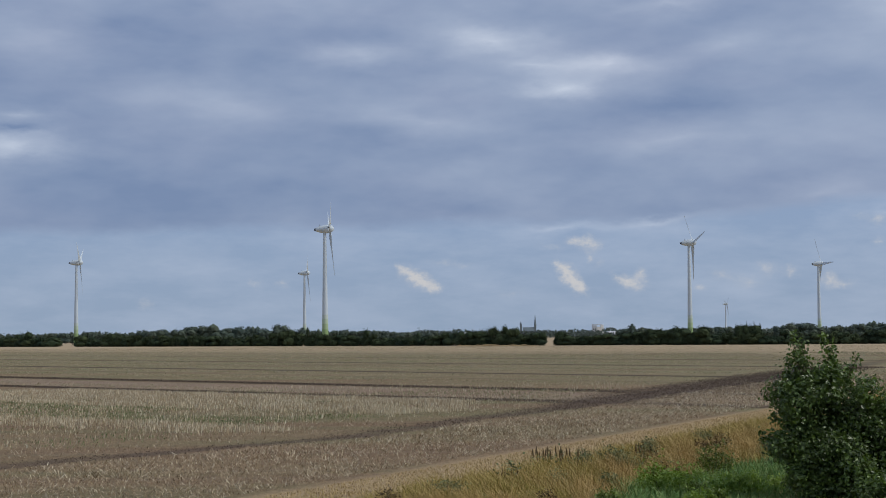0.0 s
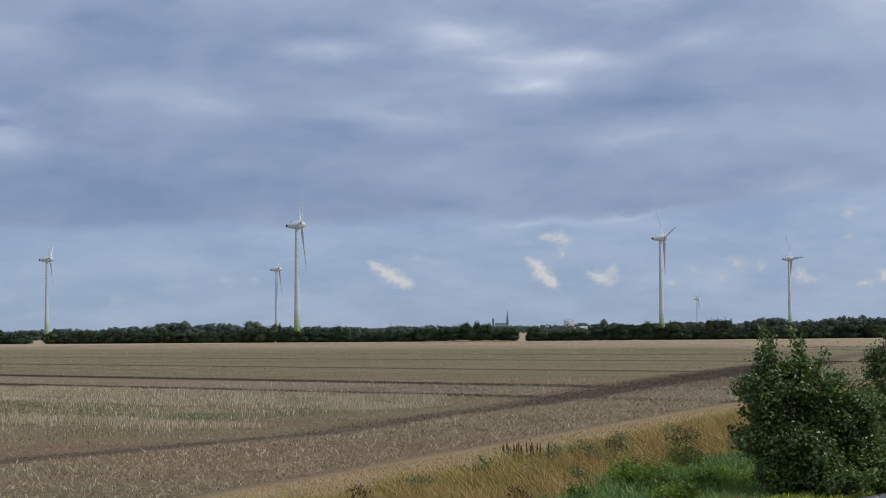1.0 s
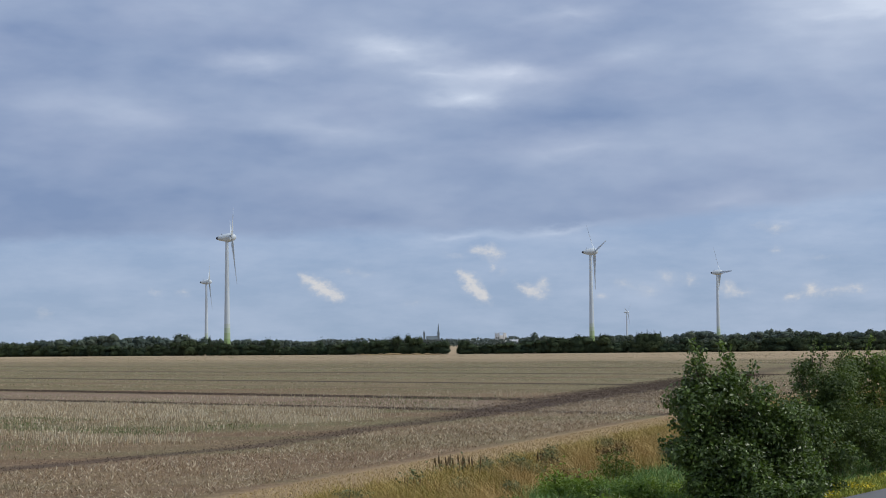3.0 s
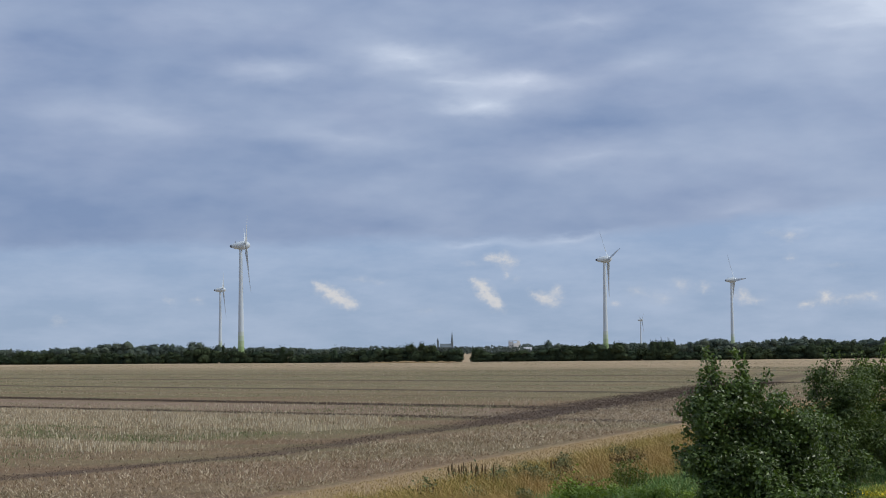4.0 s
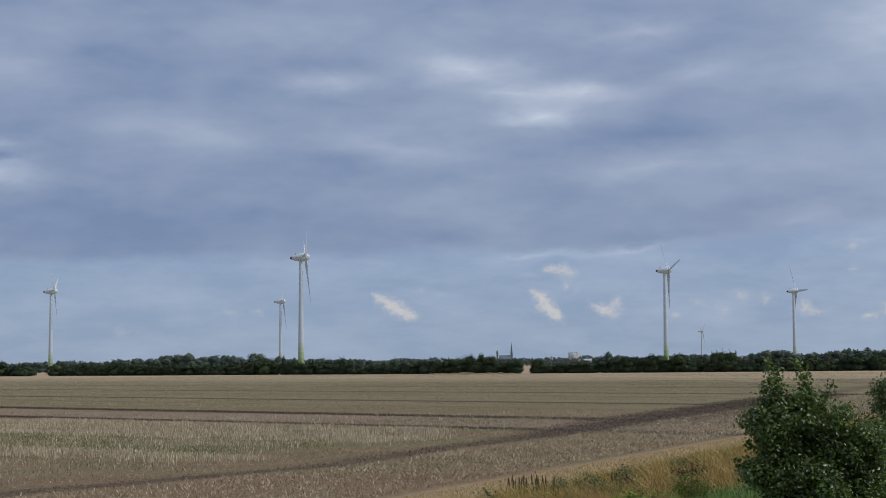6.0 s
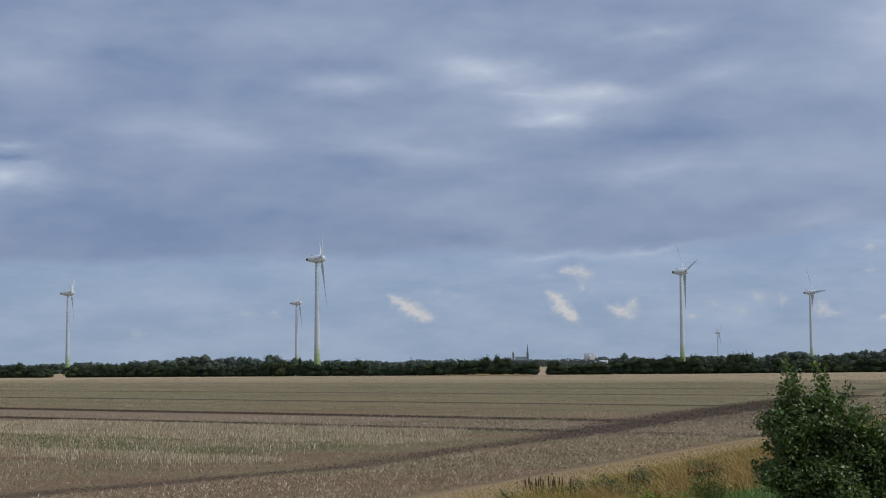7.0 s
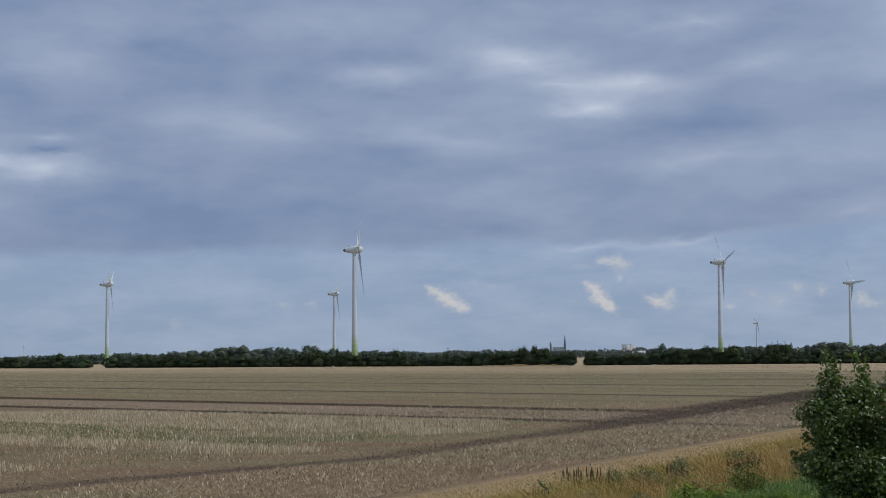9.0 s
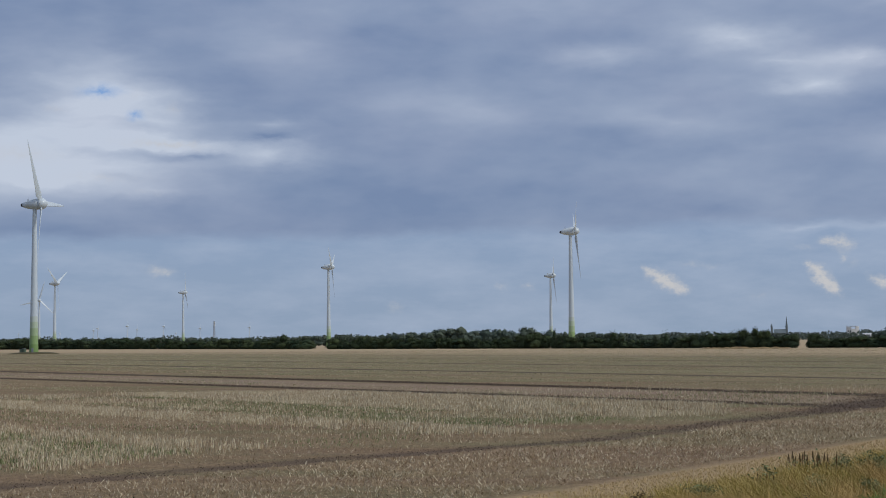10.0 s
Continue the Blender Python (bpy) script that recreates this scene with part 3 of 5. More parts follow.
def build_turbine(phase):
    t = new("wind_turbine")
    tagged(t, "white wind turbine, tower fading to green at the foot", "wind turbine", "wind turbines of the farm")
    top = HUB - 2.0

    def rad(z):
        return 2.15 - 1.2 * (z / top) ** 0.8 if z > 0 else 2.15

    cuts = (0.0, 4.5, 8.5, 12.0, 15.0, 17.5)
    for i in range(5):
        bm = bmesh.new()
        rings(bm, ((rad(cuts[i]), cuts[i] - (0.3 if i == 0 else 0)), (rad(cuts[i + 1]), cuts[i + 1])), 28, cap=False)
        part("green_band", bm, MAT_GREENS_T[i], t, "painted green tower ring", True)
    bm = bmesh.new()
    rings(bm, [(rad(z), z) for z in np.linspace(17.5, top, 9)], 28, cap=False)
    part("tower", bm, MAT_WHITE, t, smooth=True)
    bm = bmesh.new()
    box(bm, -0.45, -rad(2) - 0.12, 0.6, 0.45, -rad(2) + 0.4, 2.8, 0.05)
    part("tower_door", bm, MAT_GREY, t, "grey steel door")
    # egg-shaped nacelle along +x
    turn = pose(0, 0, HUB, 0, -4, 0)
    lay = turn @ pose(0, 0, 0, 0, 90, 0)
    bm = bmesh.new()
    rings(bm, ((0.45, -6.2), (0.95, -5.7), (1.45, -4.6), (1.95, -3.0), (2.35, -1.2), (2.6, 0.4), (2.66, 1.6), (2.6, 2.3)), 28, lay)
    part("nacelle", bm, MAT_WHITE, t, "egg-shaped white nacelle", True)
    bm = bmesh.new()
    rings(bm, ((0.38, -6.6), (0.82, -6.1), (1.02, -5.55)), 20, lay)
    part("rear_vent", bm, MAT_VENT, t, "dark vent at the tail")
    bm = bmesh.new()
    box(bm, -3.4, -0.3, HUB + 1.6, -2.9, 0.3, HUB + 2.3, 0.05)
    limb(bm, (-3.15, 0, HUB + 1.8), (-3.15, 0, HUB + 3.2), 0.05, 0.03)
    part("wind_vane", bm, MAT_GREY, t)
    rotor = new("rotor")
    rotor.parent = t
    rotor.matrix_local = turn @ pose(3.3, 0, 0, phase, 0, 0)
    bm = bmesh.new()
    rings(bm, ((2.5, -0.9), (2.42, 0.0), (2.1, 0.9), (1.55, 1.7), (0.8, 2.25), (0.15, 2.45)), 28, pose(0, 0, 0, 0, 90, 0))
    part("spinner", bm, MAT_WHITE, rotor, "rounded white hub cover", True)
    stations = ((1.2, 0.6, 0.6, 0), (2.4, 0.95, 0.55, 18), (4.5, 1.6, 0.42, 22), (7.5, 1.45, 0.32, 16), (12, 1.15, 0.24, 11), (18, 0.85, 0.17, 7), (24, 0.6, 0.11, 4), (28, 0.36, 0.07, 3), (29.4, 0.1, 0.03, 3))
    for k in range(3):
        bm = bmesh.new()
        loops = []
        for z, ch, th, tw in stations:
            row = []
            for j in range(12):
                a = 2 * math.pi * j / 12
                cx = ch * (math.cos(a) - 0.25)
                cy = th * math.sin(a) * (0.55 + 0.45 * math.cos(a)) if z > 2 else th * math.sin(a)
                p = Matrix.Rotation(radians(90 - tw - 8), 3, "Z") @ Vector((cx, cy, z))
                p.x += 0.0008 * z * z
                row.append(bm.verts.new(p))
            loops.append(row)
        for a, c in zip(loops, loops[1:]):
            for j in range(12):
                bm.faces.new((a[j], a[(j + 1) % 12], c[(j + 1) % 12], c[j]))
        bm.faces.new(loops[0][::-1])
        bm.faces.new(loops[-1])
        bl = part("blade", bm, MAT_WHITE, rotor, smooth=True)
        bl.matrix_local = pose(0, 0, 0, 120 * k, 0, 0)
    return t


def place(dist, a, scale=1.0, yaw=0.0, z=0.0):
    a = radians(a)
    return Matrix.Translation((dist * math.sin(a), dist * math.cos(a), z)) @ pose(0, 0, 0, 0, 0, math.degrees(AXIS) + yaw) @ Matrix.Scale(scale, 4)


# distance, bearing, rotor phase, turn
TURBINES = [(655, -24.36, 33, 0), (933, -4.476, 176, 0), (1354, -13.604, 176, 0), (1580, -5.241, 172, 0), (1117, 9.186, 78, 0), (1502, 13.858, 90, 0),
            (3481, 10.49, 170, 0), (2385, -24.17, -15, -73), (1714, -23.625, -62, -8), (2030, -18.999, 20, 15)]
for dist, a, ph, yaw in TURBINES:
    t = build_turbine(ph)
    m = place(dist, a, 0.892 if dist < 700 else 1.0, yaw)
    t.matrix_basis = m
    if dist < 700:
        next(c for c in t.children if c.name.startswith("rotor")).scale = (1.14,) * 3
# the next wind farm, small on the skyline
far_t = None
for a, top, ph in ((-24.89, 0.37, 10), (-22.09, 0.55, 50), (-22.25, 0.48, 80), (-21.03, 0.62, 30), (-20.68, 0.49, 0), (-19.72, 0.61, 100), (-19.27, 0.34, 15), (-18.38, 0.53, 60), (-16.56, 0.54, 20), (-23.44, 0.36, 45)):
    hgt = (EYE + 4300 * math.tan(radians(top))) / 70
    if far_t is None:
        far_t = build_turbine(ph)
        tagged(far_t, "small grey-white wind turbine far off on the skyline", "wind turbine", "distant wind turbines")
        far_t.matrix_basis = place(4300, a, hgt, 12)
    else:
        copy_thing(far_t, place(4300, a, 1.0, 8 + 0.2 * ph)).scale = (hgt,) * 3


# ---- foot of the nearest turbine: mound and cabinets ----
def build_mound():
    c = place(655, -24.36)
    bm = bmesh.new()
    rings(bm, ((10.5, -0.1), (9.8, 0.3), (7.5, 0.65), (4.5, 0.8), (0.5, 0.85)), 40, Matrix.Translation(c.translation))
    me = part("earth_mound", bm, straw_material("mound_grass", ((0.055, 0.048, 0.024), (0.045, 0.050, 0.020), (0.085, 0.07, 0.035)), 0.9, 0.5), None, smooth=True)
    tagged(me, "low grassy earth mound round the turbine foot", "mound")
    for dx, w, h in ((-4.1, 0.95, 1.25), (-2.75, 0.8, 1.5)):
        cab = new("transformer_cabinet")
        cab.location = c.translation + Vector((dx, -3.0, 0.70))
        bm = bmesh.new()
        box(bm, -w / 2, -0.8, 0, w / 2, 0.8, h, 0.05)
        part("body", bm, MAT_CABINET, cab)
        bm = bmesh.new()
        box(bm, -w / 2 - 0.1, -0.9, h, w / 2 + 0.1, 0.9, h + 0.15, 0.04)
        part("roof", bm, MAT_GREY, cab)
        for sx in (-1, 1):
            bm = bmesh.new()
            box(bm, sx * w / 4 - w / 5, -0.84, 0.15, sx * w / 4 + w / 5, -0.8, h - 0.15, 0.01)
            part("door", bm, MAT_CABINET, cab)
        tagged(cab, "dark green transformer cabinet beside the turbine foot", "cabinet", "transformer cabinets")


build_mound()


# ---- lattice mast on the skyline ----
def build_mast():
    m = new("lattice_mast")
    d, a = 2600, radians(-17.857)
    m.location = (d * math.sin(a), d * math.cos(a), 0)
    for sx, sy in ((-1, -1), (1, -1), (1, 1), (-1, 1)):
        bm = bmesh.new()
        limb(bm, (sx * 1.6, sy * 1.6, 0), (sx * 0.8, sy * 0.8, 40), 0.22, 0.16)
        part("leg", bm, MAT_GREY, m)
    for k in range(10):
        z0, z1 = k * 4, k * 4 + 4
        bm = bmesh.new()
        w0, w1 = 1.6 - 0.8 * z0 / 40, 1.6 - 0.8 * z1 / 40
        for p, q in (((-1, -1), (1, -1)), ((1, -1), (1, 1)), ((1, 1), (-1, 1)), ((-1, 1), (-1, -1))):
            limb(bm, (p[0] * w0, p[1] * w0, z0), (q[0] * w1, q[1] * w1, z1), 0.12, 0.12, 4)
            limb(bm, (q[0] * w0, q[1] * w0, z0), (p[0] * w1, p[1] * w1, z1), 0.12, 0.12, 4)
        part("bracing", bm, MAT_GREY, m)
    for z in (33, 37):
        bm = bmesh.new()
        rings(bm, ((0.9, z - 1.4), (1.0, z), (0.9, z + 1.4)), 10, Matrix.Translation((1.3, -1.2, 0)))
        part("antenna", bm, MAT_PALE, m)
    tagged(m, "grey steel lattice mast with antennas on the skyline", "mast")


build_mast()


# ---- village: church, silos, sheds ----
def prism(bm, x0, x1, y0, y1, z0, z1):
    """A pitched roof with its ridge along x."""
    ym = (y0 + y1) / 2
    vs = [bm.verts.new(p) for p in ((x0, y0, z0), (x1, y0, z0), (x1, y1, z0), (x0, y1, z0), (x0, ym, z1), (x1, ym, z1))]
    for f in ((0, 1, 5, 4), (2, 3, 4, 5), (1, 2, 5), (3, 0, 4), (3, 2, 1, 0)):
        bm.faces.new([vs[i] for i in f])


def build_church():
    c = new("church")
    d, a = 3400, radians(3.423)
    c.location = (d * math.sin(a), d * math.cos(a), 0)
    bm = bmesh.new()
    box(bm, -2.3, -2.3, 0, 2.3, 2.3, 25)
    part("tower", bm, MAT_BRICK_HAZE, c)
    bm = bmesh.new()
    rings(bm, ((3.3, 25), (2.3, 28.5), (0.15, 49.5)), 8)
    part("spire", bm, MAT_SLATE_HAZE, c, "slender slate spire")
    bm = bmesh.new()
    box(bm, -27, -6, 0, -2.3, 6, 13)
    part("nave", bm, MAT_BRICK_HAZE, c)
    bm = bmesh.new()
    prism(bm, -27.6, -2.2, -7, 7, 13, 21)
    part("roof", bm, MAT_SLATE_HAZE, c)
    bm = bmesh.new()
    box(bm, -33.9, -1.8, 0, -29.7, 1.8, 27)
    part("west_tower", bm, MAT_BRICK_HAZE, c)
    bm = bmesh.new()
    rings(bm, ((2.6, 27), (2.3, 28.5), (1.0, 31), (0.7, 33)), 8, Matrix.Translation((-32.1, 0, 0)))
    part("tower_cap", bm, MAT_SLATE_HAZE, c)
    for k in range(4):
        bm = bmesh.new()
        box(bm, -25.5 + k * 6.0, -6.1, 4, -24.0 + k * 6.0, -5.9, 10.5)
        part("window", bm, MAT_GLASS, c)
    tagged(c, "distant dark brick church with a slender slate spire, colours tinted with haze", "church")


build_church()


def build_silo_works():
    w = new("grain_works")
    d, a = 2900, radians(5.75)
    w.location = (d * math.sin(a), d * math.cos(a), 0)
    for x, wd, h, mt in ((-6.0, 8.0, 21, MAT_SHEET), (2.2, 6.0, 18, MAT_PALE), (8.5, 5.5, 22, MAT_PALE)):
        bm = bmesh.new()
        box(bm, x - wd / 2, -6, 0, x + wd / 2, 6, h, 0.2)
        part("block", bm, mt, w)
    bm = bmesh.new()
    box(bm, -10.5, -2, 22, 9, 2, 23.2, 0.1)
    for x in (-9, -3, 8):
        box(bm, x - 0.4, -0.4, 17, x + 0.4, 0.4, 22.2)
    part("conveyor", bm, MAT_SHEET, w)
    for x in (-8, -4):
        bm = bmesh.new()
        box(bm, x - 0.8, -6.1, 12, x + 0.8, -5.9, 15)
        part("window", bm, MAT_GLASS, w)
    tagged(w, "white grain works with flat-topped blocks", "industrial building")


build_silo_works()


def build_shed(dist, a, wide, h, ridge, roof_mat):
    s = new("farm_shed")
    a = radians(a)
    s.location = (dist * math.sin(a), dist * math.cos(a), 0)
    bm = bmesh.new()
    box(bm, -wide / 2, -6, 0, wide / 2, 6, h)
    part("wall", bm, MAT_BRICK_HAZE, s)
    bm = bmesh.new()
    prism(bm, -wide / 2 - 0.6, wide / 2 + 0.6, -6.6, 6.6, h, ridge)
    part("roof", bm, roof_mat, s)
    bm = bmesh.new()
    box(bm, -2, -6.08, 0, 2, -5.95, h * 0.8)
    part("door", bm, MAT_GREY, s)
    tagged(s, "long low farm shed with a pale roof", "shed", "farm sheds on the skyline")


for row in ((2300, 0.80, 34, 4.5, 8.5), (2450, 6.4, 22, 5, 9), (2700, -10.2, 26, 5, 9), (2200, 11.9, 18, 5, 9), (2500, 15.3, 22, 5, 9), (2900, 4.5, 20, 5, 9)):
    build_shed(*row, MAT_SHEET)


# ---- trees ----
def crown_points(rng, lobes, clumps, per, clump_r, shell=(0.62, 1.04)):
    """Leaf centres and outward ways over the lobes (centre, radii) of a crown."""
    vol = np.array([l[3] * l[4] * l[5] for l in lobes]) ** 0.66
    pick = rng.choice(len(lobes), clumps, p=vol / vol.sum())
    L = np.array(lobes)[pick]
    d = rng.normal(size=(clumps, 3))
    d /= np.linalg.norm(d, axis=1)[:, None]
    c = L[:, :3] + d * L[:, 3:6] * rng.uniform(*shell, (clumps, 1))
    pts = np.repeat(c, per, 0) + rng.normal(size=(clumps * per, 3)) * clump_r * np.repeat(rng.uniform(0.5, 1.3, clumps), per)[:, None]
    return pts, np.repeat(d, per, 0)


def hedge_tree(seed, tall, wide, mat, leaf, clumps, shoots=4, loose=0.2):
    rng = np.random.default_rng(seed)
    t = new("hedge_tree")
    bm = bmesh.new()
    limb(bm, (0, 0, 0), (0.1, 0, tall * 0.45), 0.16, 0.1)
    for k in range(5):
        a = rng.uniform(0, 6.28)
        limb(bm, (0.05, 0, tall * rng.uniform(0.1, 0.4)), (math.cos(a) * wide * 0.3, math.sin(a) * wide * 0.3, tall * rng.uniform(0.5, 0.8)), 0.09, 0.03, 5)
    part("trunk", bm, MAT_BARK, t)
    lobes = []
    for k in range(7):
        a, r = rng.uniform(0, 6.28), rng.uniform(0, 0.42) * wide
        zz = rng.uniform(0.25, 0.74)
        lobes.append((math.cos(a) * r, math.sin(a) * r * 0.7, tall * zz, wide * rng.uniform(0.2, 0.33), wide * rng.uniform(0.2, 0.3), tall * min(0.97 - zz, rng.uniform(0.16, 0.30))))
    lobes.append((-wide * 0.2, 0, tall * 0.22, wide * 0.38, wide * 0.3, tall * 0.24))
    lobes.append((wide * 0.2, 0, tall * 0.22, wide * 0.38, wide * 0.3, tall * 0.24))
    pts, out = crown_points(rng, lobes, clumps, 7, leaf * 0.5, (0.8, 1.01))
    # shoots that stick out of the top
    for k in range(shoots):
        x0, y0 = rng.uniform(-0.4, 0.4) * wide, rng.uniform(-0.2, 0.2) * wide
        zz = tall * rng.uniform(0.70, 0.92)
        sp = np.array([x0, y0, zz]) + rng.normal(size=(8, 3)) * (0.16, 0.16, 0.42)
        pts, out = np.vstack([pts, sp]), np.vstack([out, np.tile((0, 0, 1.0), (8, 1))])
    pts[:, 2] = np.maximum(pts[:, 2], 0.12)
    v, f = leaf_mesh(pts, rng.uniform(0.7, 1.35, len(pts)) * leaf, rng, out, 0.25, loose)
    # dense twiggy inside of every lobe
    for lx, ly, lz, rx, ry, rz in lobes:
        bm = bmesh.new()
        bmesh.ops.create_icosphere(bm, subdivisions=2, radius=1.0)
        base = len(v)
        for q in bm.verts:
            k = 0.78 + 0.32 * noise.noise(q.co * 2.3 + Vector((lx, lz, seed)))
            v.append((lx + q.co.x * rx * k, ly + q.co.y * ry * k, max(0.05, lz + q.co.z * rz * k)))
        f.extend([[base + w.index for w in fc.verts] for fc in bm.faces])
        bm.free()
    mesh_object("crown", v, f, mat, t)
    return t


HEDGE_LINE = [(209, 518), (185, 523), (120, 541), (38, 584), (-73, 684), (-199, 790), (-341, 950), (-534, 1124), (-640, 1230)]
GAPS = ((3.76, 3.99), (-14.15, -13.72))


def along(line, step, rng, jitter):
    out = []
    for p, q in zip(line, line[1:]):
        n = max(1, int(math.dist(p, q) / step))
        for k in range(n):
            t = (k + rng.uniform(0, jitter)) / n
            out.append((p[0] + (q[0] - p[0]) * t, p[1] + (q[1] - p[1]) * t))
    return out


def build_hedge():
    rng = np.random.default_rng(5)
    kinds = []
    for k in range(9):
        t = hedge_tree(40 + k, 6.0, (5.5, 6.5, 7.5, 5.0, 6.0, 7.0, 8.0, 6.5, 4.5)[k], MAT_HEDGE, 0.48, 200, 9)
        tagged(t, "dense dark green field hedge tree", "hedge tree", "trees of the field hedge")
        kinds.append([t, False])
    for x, y in along(HEDGE_LINE[:4], 2.4, rng, 0.5) + along(HEDGE_LINE[3:6], 3.4, rng, 0.5) + along(HEDGE_LINE[5:], 6.4, rng, 0.5):
        a = math.degrees(math.atan2(x, y))
        half = math.degrees(1.7 / math.hypot(x, y))
        if any(lo - half < a < hi + half for lo, hi in GAPS):
            continue
        d = math.hypot(x, y)
        h = 0.85 + 0.40 * noise.noise((x * 0.035, y * 0.035, 0.3)) + rng.uniform(-0.18, 0.18)
        h *= 1.0 + 0.25 * max(0, (d - 640) / 500) + 0.12 * max(0, (a - 12) / 6)
        m = Matrix.Translation((x, y + rng.uniform(-2, 2), 0)) @ pose(0, 0, 0, 0, 0, rng.uniform(0, 360))
        k = kinds[rng.integers(len(kinds))]
        h = max(h, 0.68)
        sc = (max(h, 0.95) * rng.uniform(0.95, 1.25) * (1.25 if d > 800 else 1.0),) * 2 + (h,)
        if k[1]:
            ob = copy_thing(k[0], m)
        else:
            ob, k[1] = k[0], True
            ob.matrix_basis = m
        ob.scale = sc
    # taller single trees that stand out of the hedge
    for a, h, wd in ((1.75, 7.2, 0.9), (2.1, 7.9, 1.0), (2.45, 8.3, 0.9), (2.8, 7.4, 1.0), (11.0, 7.9, 0.8), (11.3, 8.4, 0.8), (11.65, 8.0, 0.9), (9.7, 7.5, 0.8), (-4.95, 9.0, 0.32), (-13.1, 7.6, 0.8), (-15.1, 8.6, 0.9), (-15.4, 8.2, 0.9), (-0.6, 7.4, 0.7), (-2.6, 7.6, 0.7)):
        for p, q in zip(HEDGE_LINE, HEDGE_LINE[1:]):
            a0, a1 = math.degrees(math.atan2(*p)), math.degrees(math.atan2(*q))
            if a1 <= a <= a0:
                f = (a0 - a) / (a0 - a1)
                ob = copy_thing(kinds[rng.integers(len(kinds))][0], Matrix.Translation((p[0] + (q[0] - p[0]) * f, p[1] + (q[1] - p[1]) * f, 0)) @ pose(0, 0, 0, 0, 0, rng.uniform(0, 360)))
                ob.scale = (wd, wd, h / 6.0)
                tagged(ob, "tall dark green tree standing out of the hedge")


build_hedge()


def build_far_trees():
    rng = np.random.default_rng(11)
    # crowns use the leaf colour with haze mixed in
    kinds = [hedge_tree(80 + k, 10.0, 10.0, MAT_MIDLEAF_HAZE, 0.8, 115, 0) for k in range(4)]
    for k in kinds:
        tagged(k, "broad green tree, tinted with haze, in the distance behind the hedge", "tree", "distant trees")
        k.name = "far_tree"
    # the skyline of the woods: bearing and elevation of the tree tops
    west = ((-26, 0.20), (-22.5, 0.22), (-20.5, 0.22), (-18.4, 0.18), (-16.5, 0.15), (-15.3, 0.2), (-13.2, 0.25), (-12.3, 0.22), (-11.0, 0.30), (-9.8, 0.34), (-9.3, 0.45), (-8.9, 0.53), (-8.5, 0.47),
            (-7.9, 0.38), (-7.4, 0.42), (-7.0, 0.49), (-6.6, 0.41), (-6.0, 0.47), (-5.5, 0.34), (-4.7, 0.26), (-2.6, 0.22), (-0.9, 0.2), (1.1, 0.17), (2.7, 0.13))
    east = ((6.6, 0.16), (6.9, 0.43), (7.3, 0.28), (8.0, 0.18), (9.3, 0.22), (10.3, 0.24), (12.2, 0.25), (12.6, 0.31), (13.2, 0.38), (13.6, 0.33), (14.3, 0.25), (15.1, 0.27), (16.1, 0.50), (17.1, 0.32), (17.9, 0.25), (19.1, 0.33), (21.0, 0.28))
    rows = []
    for top in (west, east):
        a = top[0][0]
        while a < top[-1][0]:
            e = float(np.interp(a, [q[0] for q in top], [q[1] for q in top]))
            d = (1060 if e > 0.28 else 1420) * rng.uniform(0.96, 1.05)
            rows.append((a + rng.uniform(-0.06, 0.06), d, (EYE + d * math.tan(radians(e))) * rng.uniform(0.92, 1.06) + 0.4))
            a += 0.24
    for i, (a, d, h) in enumerate(rows):
        a = radians(a)
        m = Matrix.Translation((d * math.sin(a), d * math.cos(a), 0)) @ pose(0, 0, 0, 0, 0, rng.uniform(0, 360))
        if i < 4:
            ob = kinds[i]
            ob.matrix_basis = m
        else:
            ob = copy_thing(kinds[rng.integers(4)], m)
        ob.scale = (h / 10 * rng.uniform(0.9, 1.35),) * 2 + (h / 10,)
    # continuous woods near the horizon, their haze carried by the leaf colour
    pts, sizes = [], []
    for dist, base, per in ((1900, 9.5, 1100), (2600, 13.0, 1200), (3600, 18.0, 1300)):
        for k in range(per):
            a = radians(-29 + 55 * k / per + rng.uniform(-0.05, 0.05))
            dd = dist * rng.uniform(0.97, 1.03)
            hh = base * (0.75 + 0.7 * noise.noise((math.degrees(a) * 0.9, dist, 0)) + rng.uniform(-0.1, 0.1))
            if hh < 2:
                continue
            for j in range(7):
                pts.append((dd * math.sin(a) + rng.uniform(-5, 5), dd * math.cos(a) + rng.uniform(-4, 4), hh * (j + 0.6) / 7.0))
                sizes.append(rng.uniform(2.4, 4.2) * dist / 2200)
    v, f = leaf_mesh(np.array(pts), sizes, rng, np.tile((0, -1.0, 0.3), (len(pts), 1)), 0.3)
    tagged(mesh_object("far_woods", v, f, MAT_FARLEAF_HAZE), "low woods along the horizon, green greyed with haze", "woods", kind="stuff")


build_far_trees()


